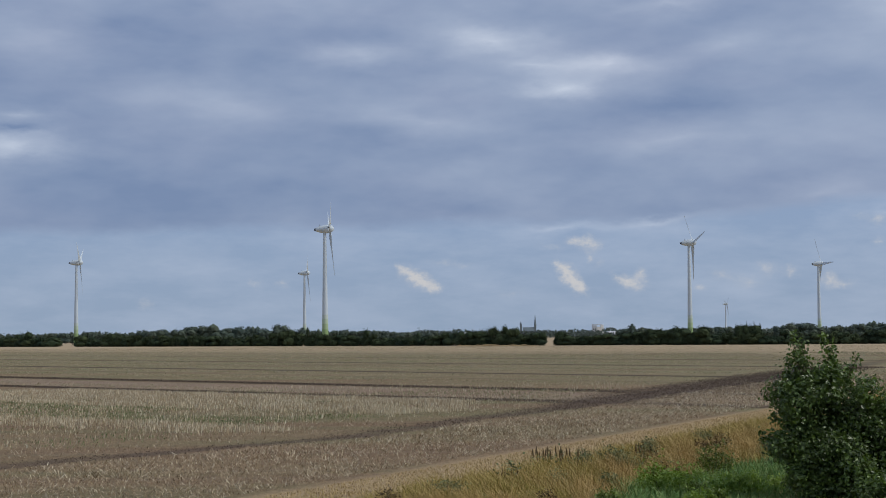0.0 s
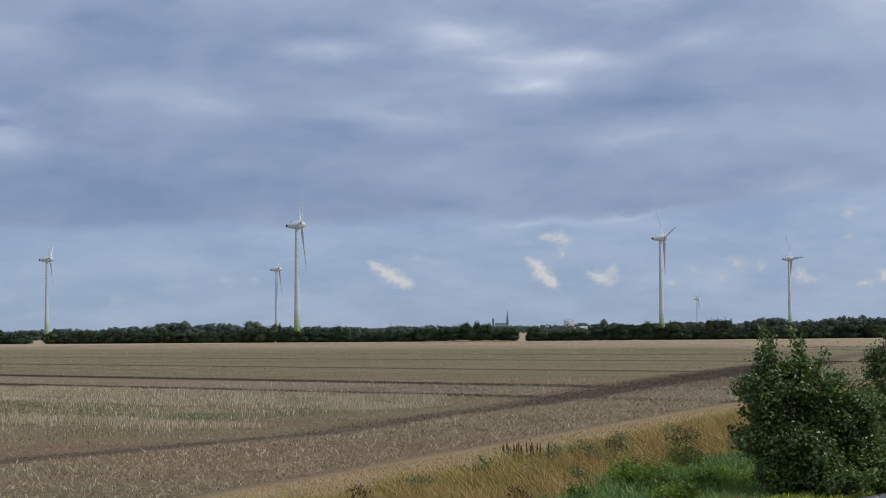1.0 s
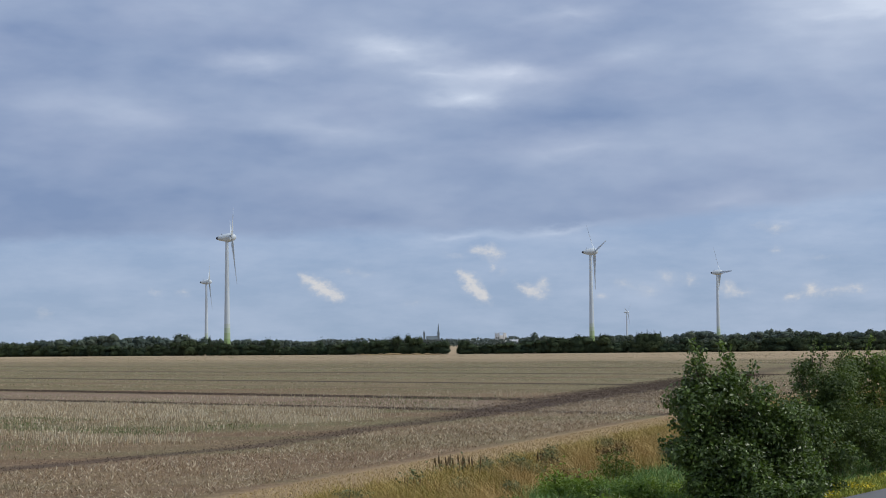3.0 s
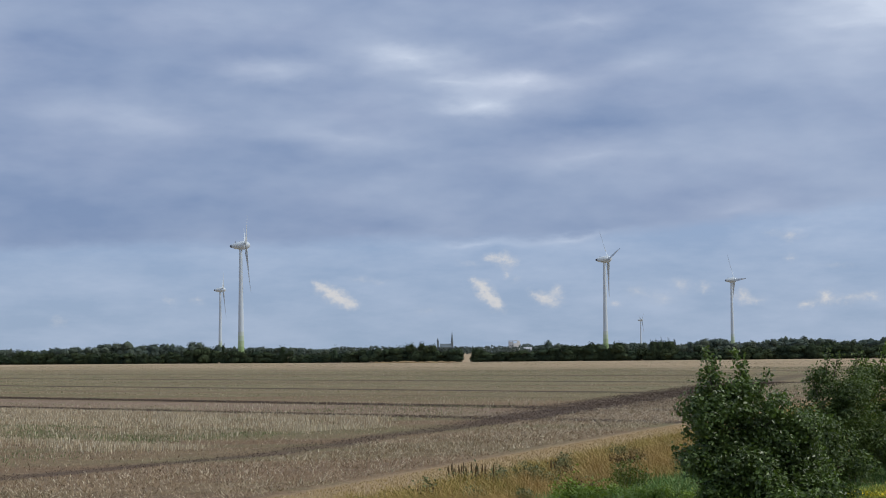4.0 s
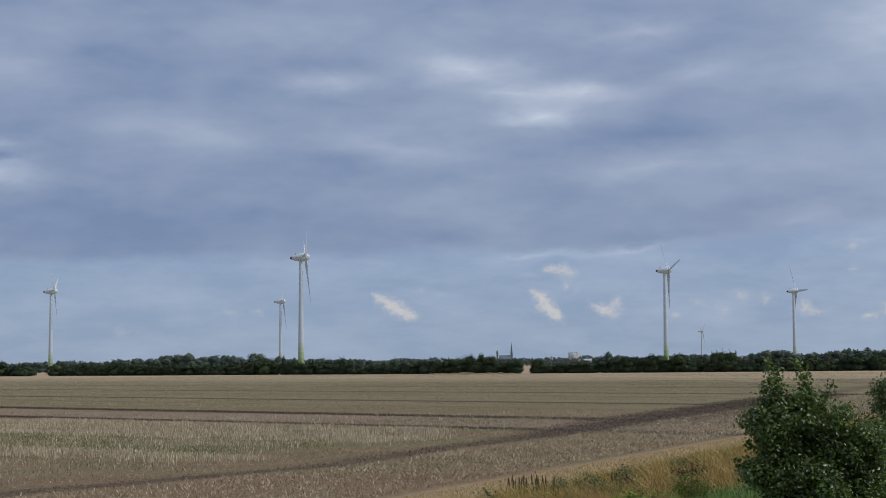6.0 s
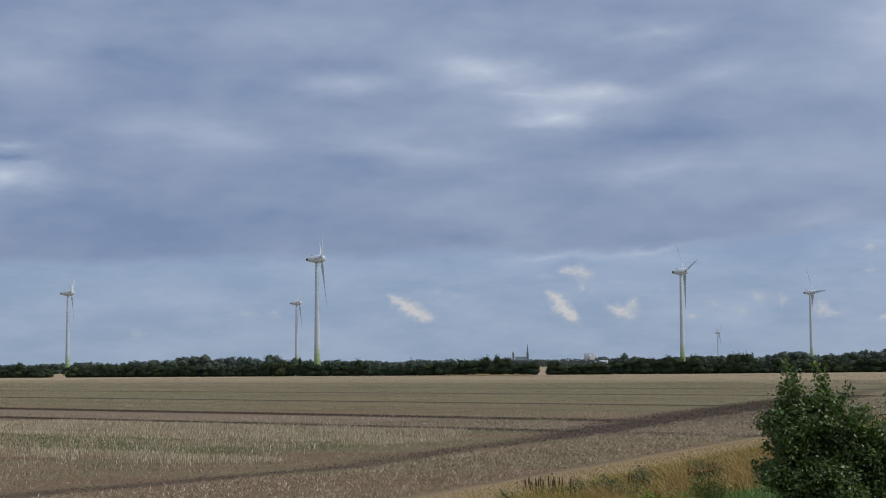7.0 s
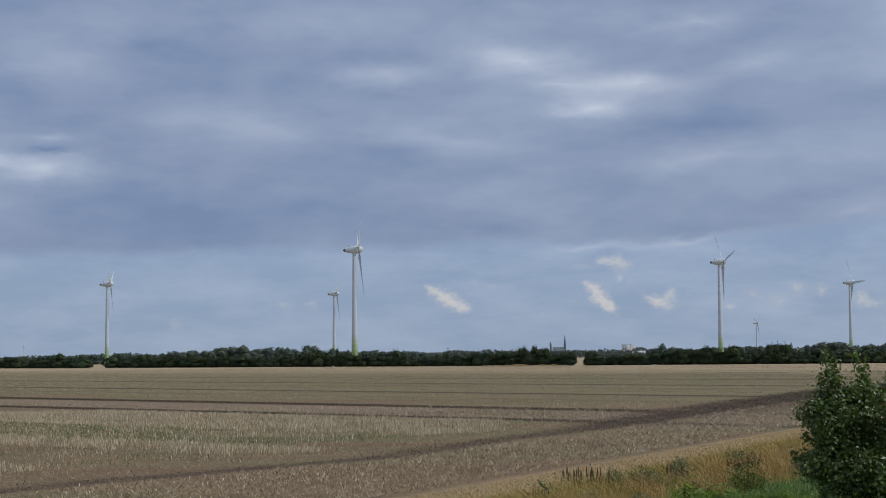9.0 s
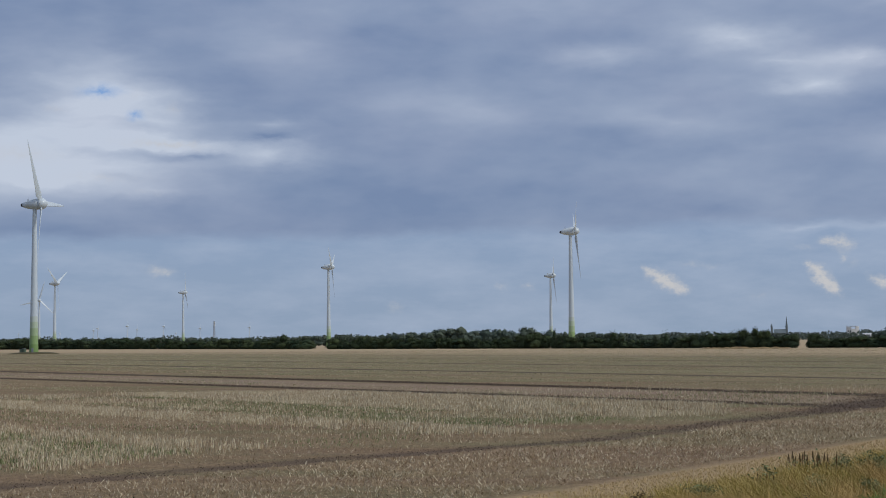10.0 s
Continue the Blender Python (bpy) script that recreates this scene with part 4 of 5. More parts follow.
# ---- windrow of straw left before the hedge ----
def build_windrow():
    rng = np.random.default_rng(17)
    bm = bmesh.new()
    prev = None
    n = 90
    for k in range(n + 1):
        f = k / n
        a = radians(0.2 + 3.5 * f)
        d = 582 - 26 * f
        hgt = 0.8 * (0.35 + 0.9 * abs(noise.noise((f * 14, 0.5, 0)))) * min(1, 8 * f, 8 * (1 - f)) + 0.04
        c = Vector((d * math.sin(a), d * math.cos(a), 0))
        row = [bm.verts.new(c + Vector((0, o * rng.uniform(0.85, 1.15), z * hgt))) for o, z in ((-1.6, -0.1), (-1.1, 0.6), (-0.3, 1.0), (0.5, 0.9), (1.2, 0.5), (1.6, -0.1))]
        if prev:
            for i in range(5):
                bm.faces.new((prev[i], row[i], row[i + 1], prev[i + 1]))
        prev = row
    w = part("straw_windrow", bm, straw_material("windrow_straw", ((0.34, 0.24, 0.11), (0.22, 0.15, 0.08), (0.5, 0.4, 0.25)), 0.8, 0.4), None)
    tagged(w, "low windrow of yellowish straw lying before the hedge", "straw")


build_windrow()


# ---- bushes by the road ----
def build_bush(name, at, lobes, shoots, mat, leaf, clumps, per, seed, label, loose=0.55):
    rng = np.random.default_rng(seed)
    b = new(name)
    b.location = (*at, 0)
    for l in lobes:
        bm = bmesh.new()
        base = Vector((l[0] * 0.25, l[1] * 0.25, 0))
        mid = base.lerp(Vector(l[:3]), 0.5) + Vector((rng.uniform(-0.1, 0.1), rng.uniform(-0.1, 0.1), 0.1))
        limb(bm, base - Vector((0, 0, 0.05)), mid, 0.05, 0.035)
        limb(bm, mid, l[:3], 0.035, 0.015)
        for k in range(4):
            d = Vector(rng.normal(size=3)).normalized()
            limb(bm, mid.lerp(Vector(l[:3]), rng.uniform(0.2, 0.9)), Vector(l[:3]) + Vector((d.x * l[3], d.y * l[4], d.z * l[5])) * 0.8, 0.018, 0.006, 5)
        part("branch", bm, MAT_BARK, b)
    for p, q in shoots:
        bm = bmesh.new()
        limb(bm, p, q, 0.016, 0.005, 5)
        part("shoot", bm, MAT_BARK, b)
    subs = []
    for l in lobes:
        for k in range(9):
            d = rng.normal(size=3)
            d /= np.linalg.norm(d)
            r = min(l[3:6]) * rng.uniform(0.28, 0.5)
            c = np.array(l[:3]) + d * np.array(l[3:6]) * rng.uniform(0.65, 0.95)
            subs.append((c[0], c[1], max(c[2], 0.25), r * 1.1, r, r * 0.85))
    pts, out = crown_points(rng, subs, clumps, per, leaf * 1.1, (0.5, 1.08))
    inner, inner_out = crown_points(rng, lobes, clumps // 3, per, leaf * 1.5, (0.3, 0.8))
    pts, out = np.vstack([pts, inner]), np.vstack([out, inner_out])
    for p, q in shoots:
        n = int(120 * math.dist(p, q)) + 16
        tt = rng.uniform(0, 1.03, (n, 1))
        sp = np.array(p) + (np.array(q) - np.array(p)) * tt + rng.normal(size=(n, 3)) * 0.11 * (1.2 - tt * 0.7)
        pts, out = np.vstack([pts, sp]), np.vstack([out, rng.normal(size=(n, 3))])
    pts[:, 2] = np.maximum(pts[:, 2], 0.05)
    v, f = leaf_mesh(pts, rng.uniform(0.65, 1.25, len(pts)) * leaf, rng, out, 0.45, loose)
    mesh_object("crown", v, f, mat, b)
    tagged(b, label, "bush", "bushes along the road")
    return b


# lobes: x, y, z and radii, from the bush's foot; x runs across, y away
build_bush("bush", (9.75, 38.7), ((-0.55, 0, 2.3, 0.85, 0.8, 1.0), (0.3, 0.1, 2.3, 0.95, 0.9, 0.92), (1.0, 0.2, 1.85, 1.0, 0.9, 0.95), (-0.8, -0.1, 1.45, 0.72, 0.7, 0.7), (0.0, -0.3, 0.9, 1.25, 0.9, 0.9), (1.45, 0.2, 0.9, 0.9, 0.8, 0.85), (-0.75, 0, 3.1, 0.42, 0.4, 0.5), (-0.05, 0, 3.05, 0.4, 0.4, 0.4), (-0.45, -0.5, 0.55, 0.7, 0.6, 0.55), (0.35, -0.8, 0.5, 0.8, 0.6, 0.55), (1.2, -0.4, 0.5, 0.8, 0.7, 0.55), (0.6, -1.0, 0.35, 0.7, 0.42, 0.4), (1.35, -0.55, 0.35, 0.8, 0.45, 0.42), (0.75, -1.5, 0.35, 0.9, 0.5, 0.42), (1.7, -0.5, 0.4, 0.7, 0.5, 0.5)),
           [((-0.7, 0, 3.1), (-0.93, 0, 4.22)), ((-0.55, 0, 3.2), (-0.68, 0, 3.95)), ((0.12, 0, 3.0), (-0.12, 0, 4.15)), ((0.25, 0, 3.0), (0.08, 0, 3.9)), ((0.5, 0.1, 3.0), (0.8, 0.1, 3.62)), ((-1.0, 0, 2.2), (-1.3, 0, 2.75)), ((-1.1, 0, 1.5), (-1.75, 0, 1.62)), ((-1.1, 0, 2.3), (-1.5, 0, 2.6)), ((-1.1, 0, 1.2), (-1.55, 0, 1.35)), ((-1.1, 0, 1.9), (-1.5, 0, 2.1)), ((0.9, 0.2, 2.6), (1.2, 0.2, 2.95))],
           MAT_LEAF, 0.097, 3300, 11, 61, "large dense dark green bush with upright shoots")
build_bush("bush", (14.75, 46.0), ((-0.6, 0, 2.6, 0.8, 0.8, 0.95), (0.4, 0.1, 2.5, 1.0, 1.0, 1.2), (-0.3, 0, 1.4, 1.2, 1.0, 1.2), (0.9, 0, 1.3, 1.1, 1.0, 1.2)),
           [((-0.5, 0, 3.3), (-0.4, 0, 4.15)), ((-0.25, 0, 3.3), (-0.1, 0, 4.0)), ((-1.1, 0, 2.4), (-1.65, 0, 2.5)), ((0.3, 0, 3.4), (0.6, 0, 4.0))],
           MAT_LEAF_B, 0.08, 1500, 11, 62, "grey-green bush in the row beside the road")
build_bush("bush", (17.0, 47.6), ((-0.3, 0, 2.8, 1.1, 0.9, 1.1), (0.6, 0.1, 2.5, 1.2, 1.0, 1.3), (0, 0, 1.2, 1.5, 1.1, 1.2)),
           [((-0.5, 0, 3.6), (-0.3, 0, 4.25)), ((0.3, 0, 3.6), (0.6, 0, 4.2)), ((-0.9, 0, 3.2), (-1.0, 0, 3.8))],
           MAT_LEAF_C, 0.09, 1300, 11, 63, "dark green bush in the row beside the road")
build_bush("bush", (19.6, 50.5), ((-0.3, 0, 2.6, 1.3, 1.0, 1.3), (0.8, 0.1, 2.3, 1.3, 1.0, 1.3), (0, 0, 1.2, 1.7, 1.1, 1.2)),
           [((-0.5, 0, 3.6), (-0.4, 0, 4.3))],
           MAT_LEAF_B, 0.10, 700, 11, 64, "broad green bush in the row beside the road")
build_bush("bush", (12.2, 40.6), ((-0.3, 0, 1.1, 1.0, 0.8, 1.0), (0.6, 0.2, 1.0, 1.0, 0.8, 0.9), (0, 0, 1.7, 0.7, 0.6, 0.6)), [], MAT_LEAF_B, 0.10, 700, 11, 65, "low dark green bush beside the lane")



# ---- stubble, litter and verge grass ----
def scatter(rng, n, r0, r1, a0, a1):
    r = np.sqrt(rng.uniform(r0 * r0, r1 * r1, n))
    a = np.radians(rng.uniform(a0, a1, n))
    return r * np.sin(a), r * np.cos(a)


def patch_noise(x, y, k, o):
    return np.array([noise.noise((p * k, q * k, o)) for p, q in zip(x, y)])


def build_stubble():
    rng = np.random.default_rng(21)
    # standing stubble in strips along the rows
    x, y = scatter(rng, 560000, 40, 128, -27.5, 16)
    v = ROW_N[0] * x + ROW_N[1] * y
    # pull the stalks into drill rows
    rowpos = np.round(v / 0.26) * 0.26
    x, y = x + (rowpos - v) * ROW_N[0] * 0.8, y + (rowpos - v) * ROW_N[1] * 0.8
    w = v + 1.6 * np.sin(0.05 * (ROW_D[0] * x + ROW_D[1] * y))

    def strip(lo, hi, soft=1.5):
        return np.clip((w - lo) / soft, 0, 1) * np.clip((hi - w) / soft, 0, 1)

    dens = 0.025 + 0.75 * strip(57.5, 74.8, 1.2) + 0.72 * strip(41, 47.5) + 0.78 * strip(19, 33, 2.5) + 0.12 * strip(48, 57)
    tr, vg = track_s(x, y), verge_s(x, y)
    keep = (rng.uniform(0, 1, len(x)) < dens * (0.7 + 0.6 * np.sin(x * 0.9 + y * 0.35) * np.sin(y * 0.22 - x * 0.3))) & (tr < -4.6 - 1.5 * np.sin(y * 0.35) - rng.uniform(0, 2.5, len(x))) & (vg < -0.5)
    x, y = x[keep], y[keep]
    d = np.hypot(x, y)
    n = len(x)
    p = np.stack([x, y, np.zeros(n)], 1)
    blades("stubble", p, rng.uniform(0.09, 0.24, n), rng.uniform(0.009, 0.023, n) * (0.7 + d / 110), rng.uniform(0, 0.25, n), MAT_STUBBLE, "pale cut straw stubble standing in rows", "stubble", rng, False)
    # flattened straw between the track and the verge
    x, y = scatter(rng, 700000, 38, 160, -27.5, 18)
    tr, vg = track_s(x, y), verge_s(x, y)
    keep = (tr > 1.9) & (vg < -0.2) & (rng.uniform(0, 1, len(x)) < (0.7 + 0.35 * np.sin(x * 0.8) * np.sin(y * 0.5)) * np.clip(1.5 - np.hypot(x, y) / 160, 0, 1))
    keep |= (tr < -1.6) & (np.hypot(x, y) < 115) & (rng.uniform(0, 1, len(x)) < 0.16 + 0.08 * np.sin(x * 0.5 + y * 0.9))
    x, y = x[keep], y[keep]
    n = len(x)
    d = np.hypot(x, y)
    p = np.stack([x, y, np.zeros(n)], 1)
    blades("straw_litter", p, rng.uniform(0.02, 0.085, n) * rng.uniform(0.6, 1.7, n), rng.uniform(0.011, 0.026, n) * (0.7 + d / 110), rng.uniform(0.2, 1.9, n), MAT_LITTER, "broken straw lying and leaning on brown soil", "straw", rng, False)
    # single long pale straws lying across the headland
    x, y = scatter(rng, 60000, 38, 130, -27.5, 16)
    keep = (track_s(x, y) > 1.3) & (verge_s(x, y) < -0.4) & (np.sin(x * 0.6 + 1.3 * np.sin(y * 0.21)) * np.sin(y * 0.37 + x * 0.15) > rng.uniform(-0.9, 0.7, len(x)))
    x, y = x[keep], y[keep]
    n = len(x)
    p = np.stack([x, y, np.zeros(n)], 1)
    blades("loose_straw", p, rng.uniform(0.05, 0.13, n), rng.uniform(0.012, 0.022, n) * (0.6 + np.hypot(x, y) / 90), rng.uniform(0.3, 3.4, n), MAT_STUBBLE, "long pale straws lying on brown headland soil", "straw", rng, False)
    # young green growth
    x, y = scatter(rng, 130000, 40, 120, -27.5, 14)
    v = ROW_N[0] * x + ROW_N[1] * y
    dens = 0.12 + 0.95 * ((v > 47) & (v < 57.5)) + 0.25 * ((v > 34) & (v < 40)) + 0.95 * ((v > 14) & (v < 29)) + 0.2 * (v > 78)
    keep = (rng.uniform(0, 1, len(x)) < dens * 0.8) & (track_s(x, y) < -4.0 - rng.uniform(0, 4, len(x))) & (verge_s(x, y) < -0.5) & (np.sin(x * 0.31 + y * 0.17) + np.sin(y * 0.41 - x * 0.13) > -0.5)
    x, y = x[keep], y[keep]
    n = len(x)
    p = np.stack([x, y, np.zeros(n)], 1)
    blades("field_greens", p, rng.uniform(0.04, 0.11, n) * np.where(ROW_N[0] * x + ROW_N[1] * y < 30, 1.7, 1.0), rng.uniform(0.02, 0.045, n), rng.uniform(0.1, 0.7, n), MAT_GREENS, "thin green regrowth between the stubble rows", "weeds", rng, False)
    # clods on the bare track and wheel lines
    x, y = scatter(rng, 420000, 42, 190, -27.5, 19)
    v = ROW_N[0] * x + ROW_N[1] * y
    half = 1.1 + 2.4 * np.clip((y - 80) / 32, 0, 1) * np.clip(1.8 - y / 200, 0.5, 1)
    keep = (np.abs(track_s(x, y)) < half * rng.uniform(0.6, 1.5, len(x))) | ((np.abs(WHEEL_LINES[0][0] * x + WHEEL_LINES[0][1] * y - 91.5) < 1.9) & (track_s(x, y) < 0)) | ((np.abs(WHEEL_LINES[1][0] * x + WHEEL_LINES[1][1] * y - 77.0) < 1.3) & (track_s(x, y) < 0))
    x, y = x[keep], y[keep]
    n = len(x)
    d = np.hypot(x, y)
    p = np.stack([x, y, np.zeros(n)], 1)
    blades("soil_clods", p, rng.uniform(0.008, 0.03, n) * (0.4 + d / 90), rng.uniform(0.02, 0.06, n) * (0.6 + d / 160), rng.uniform(0.1, 1.0, n), MAT_CLOD, "dark broken soil clods on the bare track", "soil", rng, False)
    # stubble tufts farther out
    x, y = scatter(rng, 230000, 100, 330, -27.5, 19)
    v = ROW_N[0] * x + ROW_N[1] * y
    keep = (np.sin(v * 0.42 + 0.6 * np.sin(v * 0.13)) > rng.uniform(-0.9, 1.1, len(x))) & (np.abs(track_s(x, y)) > 4.5)
    for nx, ny, c, wd, tone in WHEEL_LINES:
        keep &= np.abs(nx * x + ny * y - c) > wd * 1.3 * tone
    x, y = x[keep], y[keep]
    n = len(x)
    d = np.hypot(x, y)
    p = np.stack([x, y, np.zeros(n)], 1)
    fx, fy = scatter(rng, 110000, 320, 640, -27.5, 20)
    fv = ROW_N[0] * fx + ROW_N[1] * fy
    fk = (fv < 448) & (np.sin(fv * 0.21) > rng.uniform(-1.0, 1.1, len(fx)))
    x, y = np.concatenate([x, fx[fk]]), np.concatenate([y, fy[fk]])
    n = len(x)
    d = np.hypot(x, y)
    p = np.stack([x, y, np.zeros(n)], 1)
    blades("far_stubble", p, rng.uniform(0.03, 0.10, n), rng.uniform(0.03, 0.08, n) * d / 130, rng.uniform(0, 0.3, n), MAT_TUFT, "pale cut stubble across the wide field", "stubble", rng, False)


build_stubble()


def build_verge():
    rng = np.random.default_rng(31)
    x, y = rng.uniform(-10, 40, 1000000), rng.uniform(34, 120, 1000000)
    a = np.degrees(np.arctan2(x, y))
    s, rd = verge_s(x, y), road_s(x, y)
    ok = (s > -0.6) & (rd < -0.5) & (a < 24) & (rng.uniform(0, 1, len(x)) < np.clip(1.6 - y / 95, 0.25, 1))
    x, y, s, rd = x[ok], y[ok], s[ok], rd[ok]
    pn = np.sin(x * 0.7 + 0.4 * y) * np.sin(y * 0.45 - x * 0.2) + rng.uniform(-0.5, 0.5, len(x))
    tuss = np.array([noise.noise((p * 1.1, q * 0.8, 3.0)) for p, q in zip(x, y)])
    # pale short strip against the field
    k = (s > 0.6) & (s < 4.1 + 0.6 * pn) & (rng.uniform(0, 1, len(x)) < 0.6)
    n = int(k.sum())
    blades("pale_grass", np.stack([x[k], y[k], np.zeros(n)], 1), rng.uniform(0.03, 0.09, n) * (0.7 + 0.15 * np.clip(s[k], 0, 5)), rng.uniform(0.014, 0.028, n), rng.uniform(0.1, 0.9, n), MAT_PALEGRASS, "short bleached grass along the field edge", "grass", rng, True, -0.5)
    green = (s > 9.4 + 0.9 * pn) & (y < 56)
    olive = (s > 3.6 + 0.4 * pn) & ~green & ((s < 5.8 + 1.3 * pn) | (np.sin(x * 1.1 + y * 0.23) * np.sin(y * 0.6) > 0.14)) & (rng.uniform(0, 1, len(x)) < 0.85)
    n = int(olive.sum())
    blades("olive_grass", np.stack([x[olive], y[olive], np.zeros(n)], 1), rng.uniform(0.14, 0.38, n) * (1 + 0.2 * pn[olive]) * np.clip(1.0 + 1.2 * tuss[olive], 0.5, 1.6), rng.uniform(0.006, 0.015, n), rng.uniform(0.5, 1.5, n), MAT_OLIVE, "olive green tussock grass at the verge edge", "grass", rng, True, -0.5)
    k = (s >= 4.0 + 0.5 * pn) & ~green & ~olive & (rng.uniform(0, 1, len(x)) < 0.7 + 0.8 * tuss)
    n = int(k.sum())
    hh = rng.uniform(0.22, 0.62, n) * np.clip(0.35 + (s[k] - 3.8) / 3.5, 0.4, 1) * (1 + 0.2 * pn[k]) * np.clip(1.0 + 1.3 * tuss[k], 0.45, 1.7)
    blades("long_grass", np.stack([x[k], y[k], np.zeros(n)], 1), hh, rng.uniform(0.005, 0.014, n), rng.uniform(0.4, 1.3, n), MAT_DRYGRASS, "long golden dry grass on the verge", "grass", rng, True, -0.6)
    k = green & (rng.uniform(0, 1, len(x)) < 0.85)
    n = int(k.sum())
    blades("green_grass", np.stack([x[k], y[k], np.zeros(n)], 1), rng.uniform(0.12, 0.40, n) * np.clip(-rd[k] / 5.0, 0.3, 1), rng.uniform(0.010, 0.026, n), rng.uniform(0.2, 0.9, n), MAT_GREENGRASS, "lush green grass below the bushes", "grass", rng)
    # short mown strip with yellow flowers along the lane
    t, q = rng.uniform(-6, 36, 15000), rng.uniform(-1.6, -0.02, 15000)
    px, py = ROAD_P[0] + ROAD_D[0] * t + ROAD_N[0] * q, ROAD_P[1] + ROAD_D[1] * t + ROAD_N[1] * q
    n = len(px)
    blades("lane_grass", np.stack([px, py, np.zeros(n)], 1), rng.uniform(0.06, 0.2, n), rng.uniform(0.02, 0.04, n), rng.uniform(0.2, 0.8, n), MAT_LANEGRASS, "short green grass strip along the lane", "grass", rng)
    t, q = rng.uniform(0.5, 40, 5000), -0.05 - 1.1 * rng.uniform(0, 1, 5000) ** 1.4
    m = np.sin(t * 1.7) + np.sin(t * 0.63 + 1) > 0.1
    t, q = t[m], q[m]
    c = np.stack([ROAD_P[0] + ROAD_D[0] * t + ROAD_N[0] * q, ROAD_P[1] + ROAD_D[1] * t + ROAD_N[1] * q, rng.uniform(0.1, 0.2, len(t))], 1)
    v, f = leaf_mesh(c, rng.uniform(0.04, 0.08, len(t)), rng, None, 1.5)
    tagged(mesh_object("yellow_flowers", v, f, MAT_FLOWER), "low yellow flowers along the lane", "flowers", kind="stuff")


build_verge()


# ---- single plants on the verge ----
def build_dock(at, stalks, high, spread, seed):
    rng = np.random.default_rng(seed)
    d = new("dock_plant")
    d.location = (*at, 0)
    for k in range(stalks):
        bx, by = rng.normal() * spread, rng.normal() * spread * 0.5
        h = high * rng.uniform(0.7, 1.05)
        tip = Vector((bx + rng.uniform(-0.12, 0.12), by + rng.uniform(-0.1, 0.1), h))
        bm = bmesh.new()
        limb(bm, (bx, by, 0), tip, 0.012, 0.006, 5)
        m = Matrix.Translation(tip) @ pose(0, 0, 0, rng.uniform(-8, 8), rng.uniform(-8, 8), 0)
        rings(bm, [(0.008 + 0.017 * math.sin(math.pi * j / 7) * rng.uniform(0.7, 1.3), -0.30 + 0.043 * j) for j in range(8)], 7, m)
        part("seed_stalk", bm, MAT_WEED, d, "dark brown seed spike")
    c = rng.normal(size=(90, 3)) * (spread * 1.1, spread * 0.6, 0.16) + (0, 0, 0.28)
    c[:, 2] = np.maximum(c[:, 2], 0.03)
    v, f = leaf_mesh(c, rng.uniform(0.06, 0.12, 90), rng, None, 0.6)
    mesh_object("leaves", v, f, MAT_WEEDLEAF, d)
    tagged(d, "dock plant with dark brown seed spikes", "weed", "dock plants on the verge")


build_dock((3.3, 48.2), 15, 0.68, 0.40, 3)
build_dock((1.9, 43.6), 4, 0.5, 0.2, 8)
build_dock((6.6, 50.6), 5, 0.65, 0.2, 5)


def build_weed(at, lobes, mat, leaf, n, seed, label):
    rng = np.random.default_rng(seed)
    w = new("weed_clump")
    w.location = (*at, 0)
    bm = bmesh.new()
    for l in lobes:
        limb(bm, (l[0] * 0.4, l[1] * 0.4, 0), (l[0], l[1], l[2] + l[5] * 0.5), 0.015, 0.006, 5)
    part("stems", bm, MAT_BARK, w)
    pts, out = crown_points(rng, lobes, n, 8, leaf * 1.2, (0.3, 1.1))
    pts[:, 2] = np.maximum(pts[:, 2], 0.03)
    v, f = leaf_mesh(pts, rng.uniform(0.6, 1.3, len(pts)) * leaf, rng, out, 0.6)
    mesh_object("leaves", v, f, mat, w)
    tagged(w, label, "weed", "weed clumps on the verge")


build_weed((7.9, 44.6), ((0, 0, 0.5, 0.5, 0.4, 0.55), (0.35, 0.1, 0.4, 0.35, 0.3, 0.45), (-0.3, 0, 0.55, 0.3, 0.3, 0.5)), MAT_LEAF_C, 0.06, 170, 51, "dark green weed clump with brown tops")
build_weed((7.85, 44.8), ((0.1, 0.1, 1.0, 0.45, 0.3, 0.12), (-0.3, 0, 0.95, 0.3, 0.3, 0.12)), MAT_WEED, 0.045, 60, 52, "brown seed heads of a withering weed clump")
build_weed((5.7, 39.6), ((0, 0, 0.4, 0.5, 0.4, 0.45), (0.5, 0.1, 0.35, 0.4, 0.35, 0.35), (-0.35, 0, 0.5, 0.3, 0.3, 0.45)), MAT_LEAF_Y, 0.09, 150, 53, "yellow-green leafy weed in the grass")
build_weed((7.6, 39.2), ((0, 0, 0.3, 0.5, 0.4, 0.4), (-0.5, 0.1, 0.3, 0.4, 0.35, 0.35)), MAT_LEAF_Y, 0.08, 130, 54, "yellow-green leafy weed beside the bush")
build_weed((5.2, 49.2), ((0, 0, 0.3, 0.45, 0.3, 0.3), (0.4, 0, 0.25, 0.3, 0.3, 0.25)), MAT_WEEDLEAF, 0.07, 70, 55, "grey-green thistle clump in dry grass")
build_weed((7.0, 52.2), ((0, 0, 0.35, 0.3, 0.3, 0.35),), MAT_WEEDLEAF, 0.07, 50, 56, "grey-green thistle clump in dry grass")


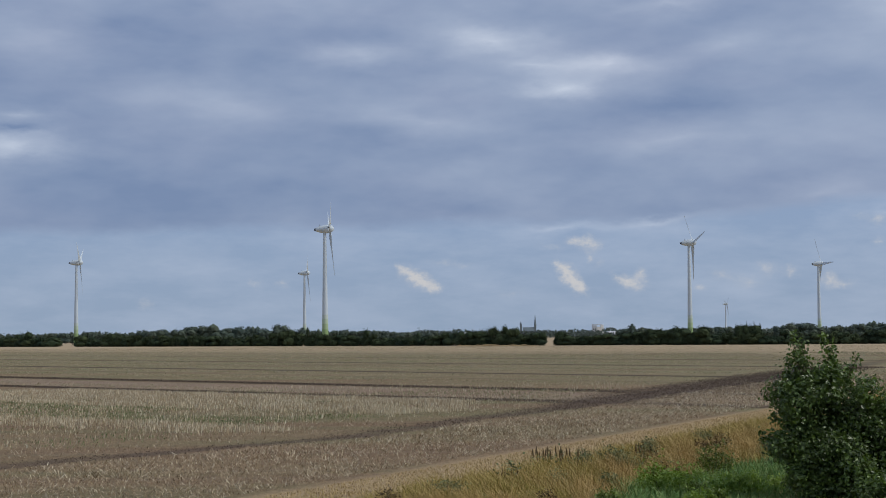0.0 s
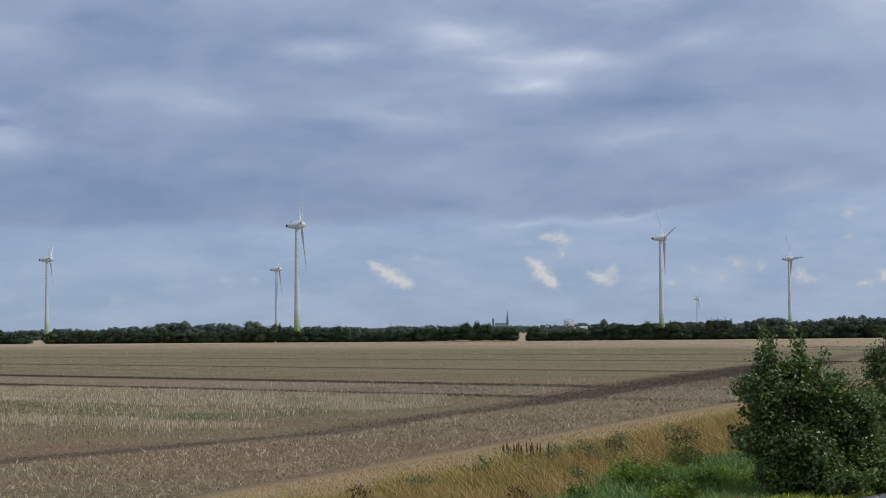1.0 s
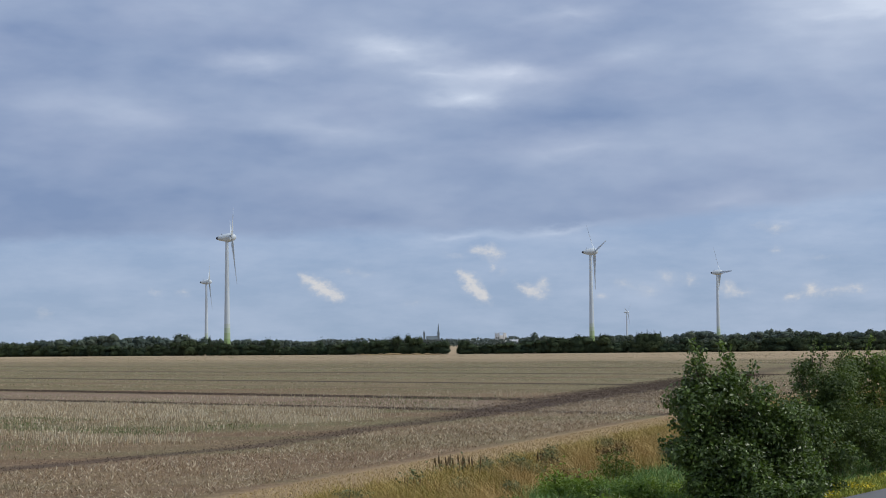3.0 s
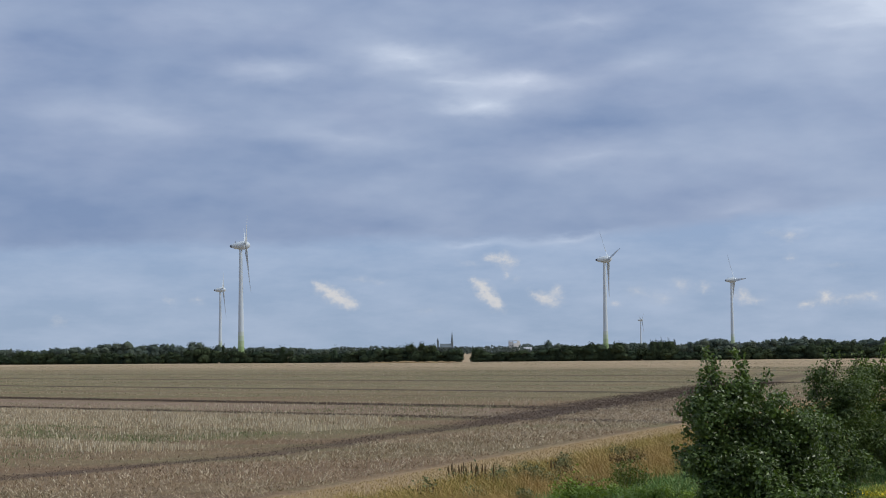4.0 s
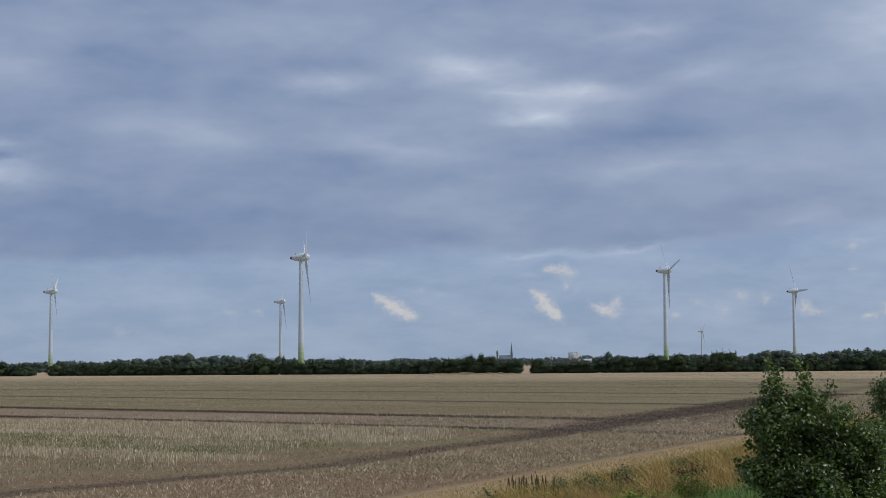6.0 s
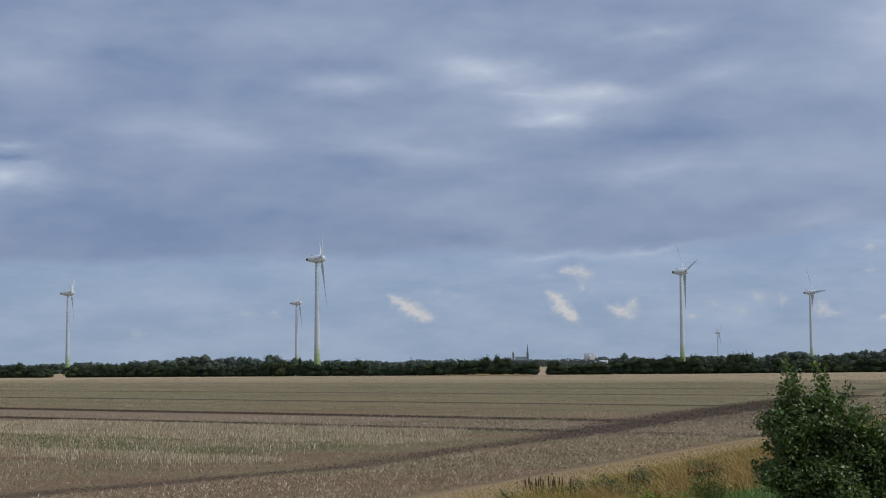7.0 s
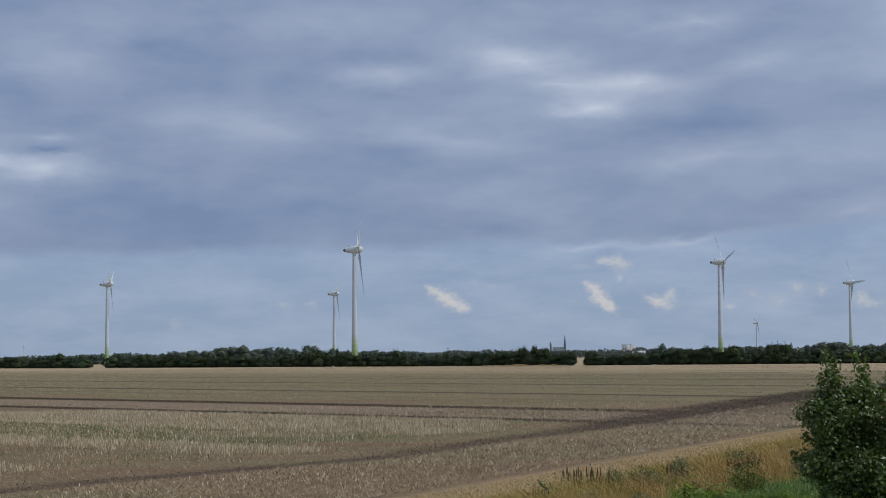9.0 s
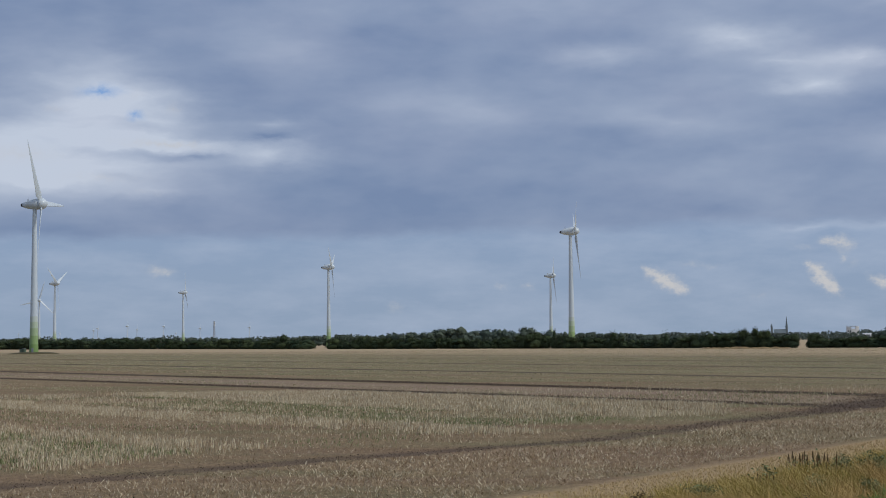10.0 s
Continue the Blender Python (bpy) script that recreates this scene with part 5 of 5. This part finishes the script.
# leafy weeds through the green corner below the bush
weed_rng = random.Random(77)
for k in range(12):
    along_verge, past = weed_rng.uniform(-3.0, 5.0), weed_rng.uniform(9.0, 12.6)
    wx, wy = -5.5 + 0.889 * past + 0.458 * (along_verge + 4), 40.2 - 0.458 * past + 0.889 * (along_verge + 4)
    if road_s(wx, wy) > -1.2 or math.hypot(wx - 9.75, wy - 38.7) < 1.2:
        continue
    hw, hh = weed_rng.uniform(0.16, 0.32), weed_rng.uniform(0.14, 0.28)
    build_weed((wx, wy), ((0, 0, hh, hw, hw * 0.8, hh), (hw * 0.8, 0.1, hh * 0.8, hw * 0.7, hw * 0.6, hh * 0.8)), (MAT_LEAF_Y, MAT_LEAF_C, MAT_LEAF_Y, MAT_LEAF_Y)[k % 4], weed_rng.uniform(0.05, 0.08), 90, 200 + k, ("yellow-green leafy weed in the lush grass", "dark green leafy weed in the lush grass", "bright green nettle clump in the lush grass")[k % 3])


# low thistles and faded weeds through the dry grass
for k in range(20):
    along_verge, past = weed_rng.uniform(-6.0, 22.0), weed_rng.uniform(4.8, 9.0)
    wx, wy = -5.5 + 0.889 * past + 0.458 * (along_verge + 4), 40.2 - 0.458 * past + 0.889 * (along_verge + 4)
    if math.hypot(wx - 9.75, wy - 38.7) < 2.2 or road_s(wx, wy) > -2:
        continue
    hw, hh = weed_rng.uniform(0.16, 0.40), weed_rng.uniform(0.12, 0.26)
    faded = k % 3 == 2
    build_weed((wx, wy), ((0, 0, hh + 0.12, hw, hw * 0.8, hh), (hw * 0.9, 0.1, hh + 0.05, hw * 0.7, hw * 0.6, hh * 0.9), (-hw * 0.8, 0, hh + 0.08, hw * 0.6, hw * 0.6, hh * 0.9)), MAT_WEED if faded else MAT_WEEDLEAF,
               weed_rng.uniform(0.04, 0.07), 30 if faded else 60, 300 + k, "faded brown weed among dry grass" if faded else "grey-green thistle clump in dry grass")


# ---- posts at the lane ----
def build_post(at, lean):
    p = new("roadside_post")
    p.matrix_basis = pose(at[0], at[1], 0.0, lean, 0.6 * lean, 40)
    bm = bmesh.new()
    rings(bm, ((0.105, -0.15), (0.10, 0.05), (0.085, 0.5), (0.066, 0.84), (0.05, 0.885), (0.02, 0.90)), 10)
    part("shaft", bm, MAT_WOOD, p)
    bm = bmesh.new()
    rings(bm, ((0.0755, 0.66), (0.072, 0.74)), 10)
    part("band", bm, MAT_PALE, p, "faded pale band")
    tagged(p, "weathered pale wooden post beside the lane", "post", "posts along the lane")


for at, lean in (((10.3, 31.0), 2), ((8.95, 29.45), -2)):
    build_post(at, lean)
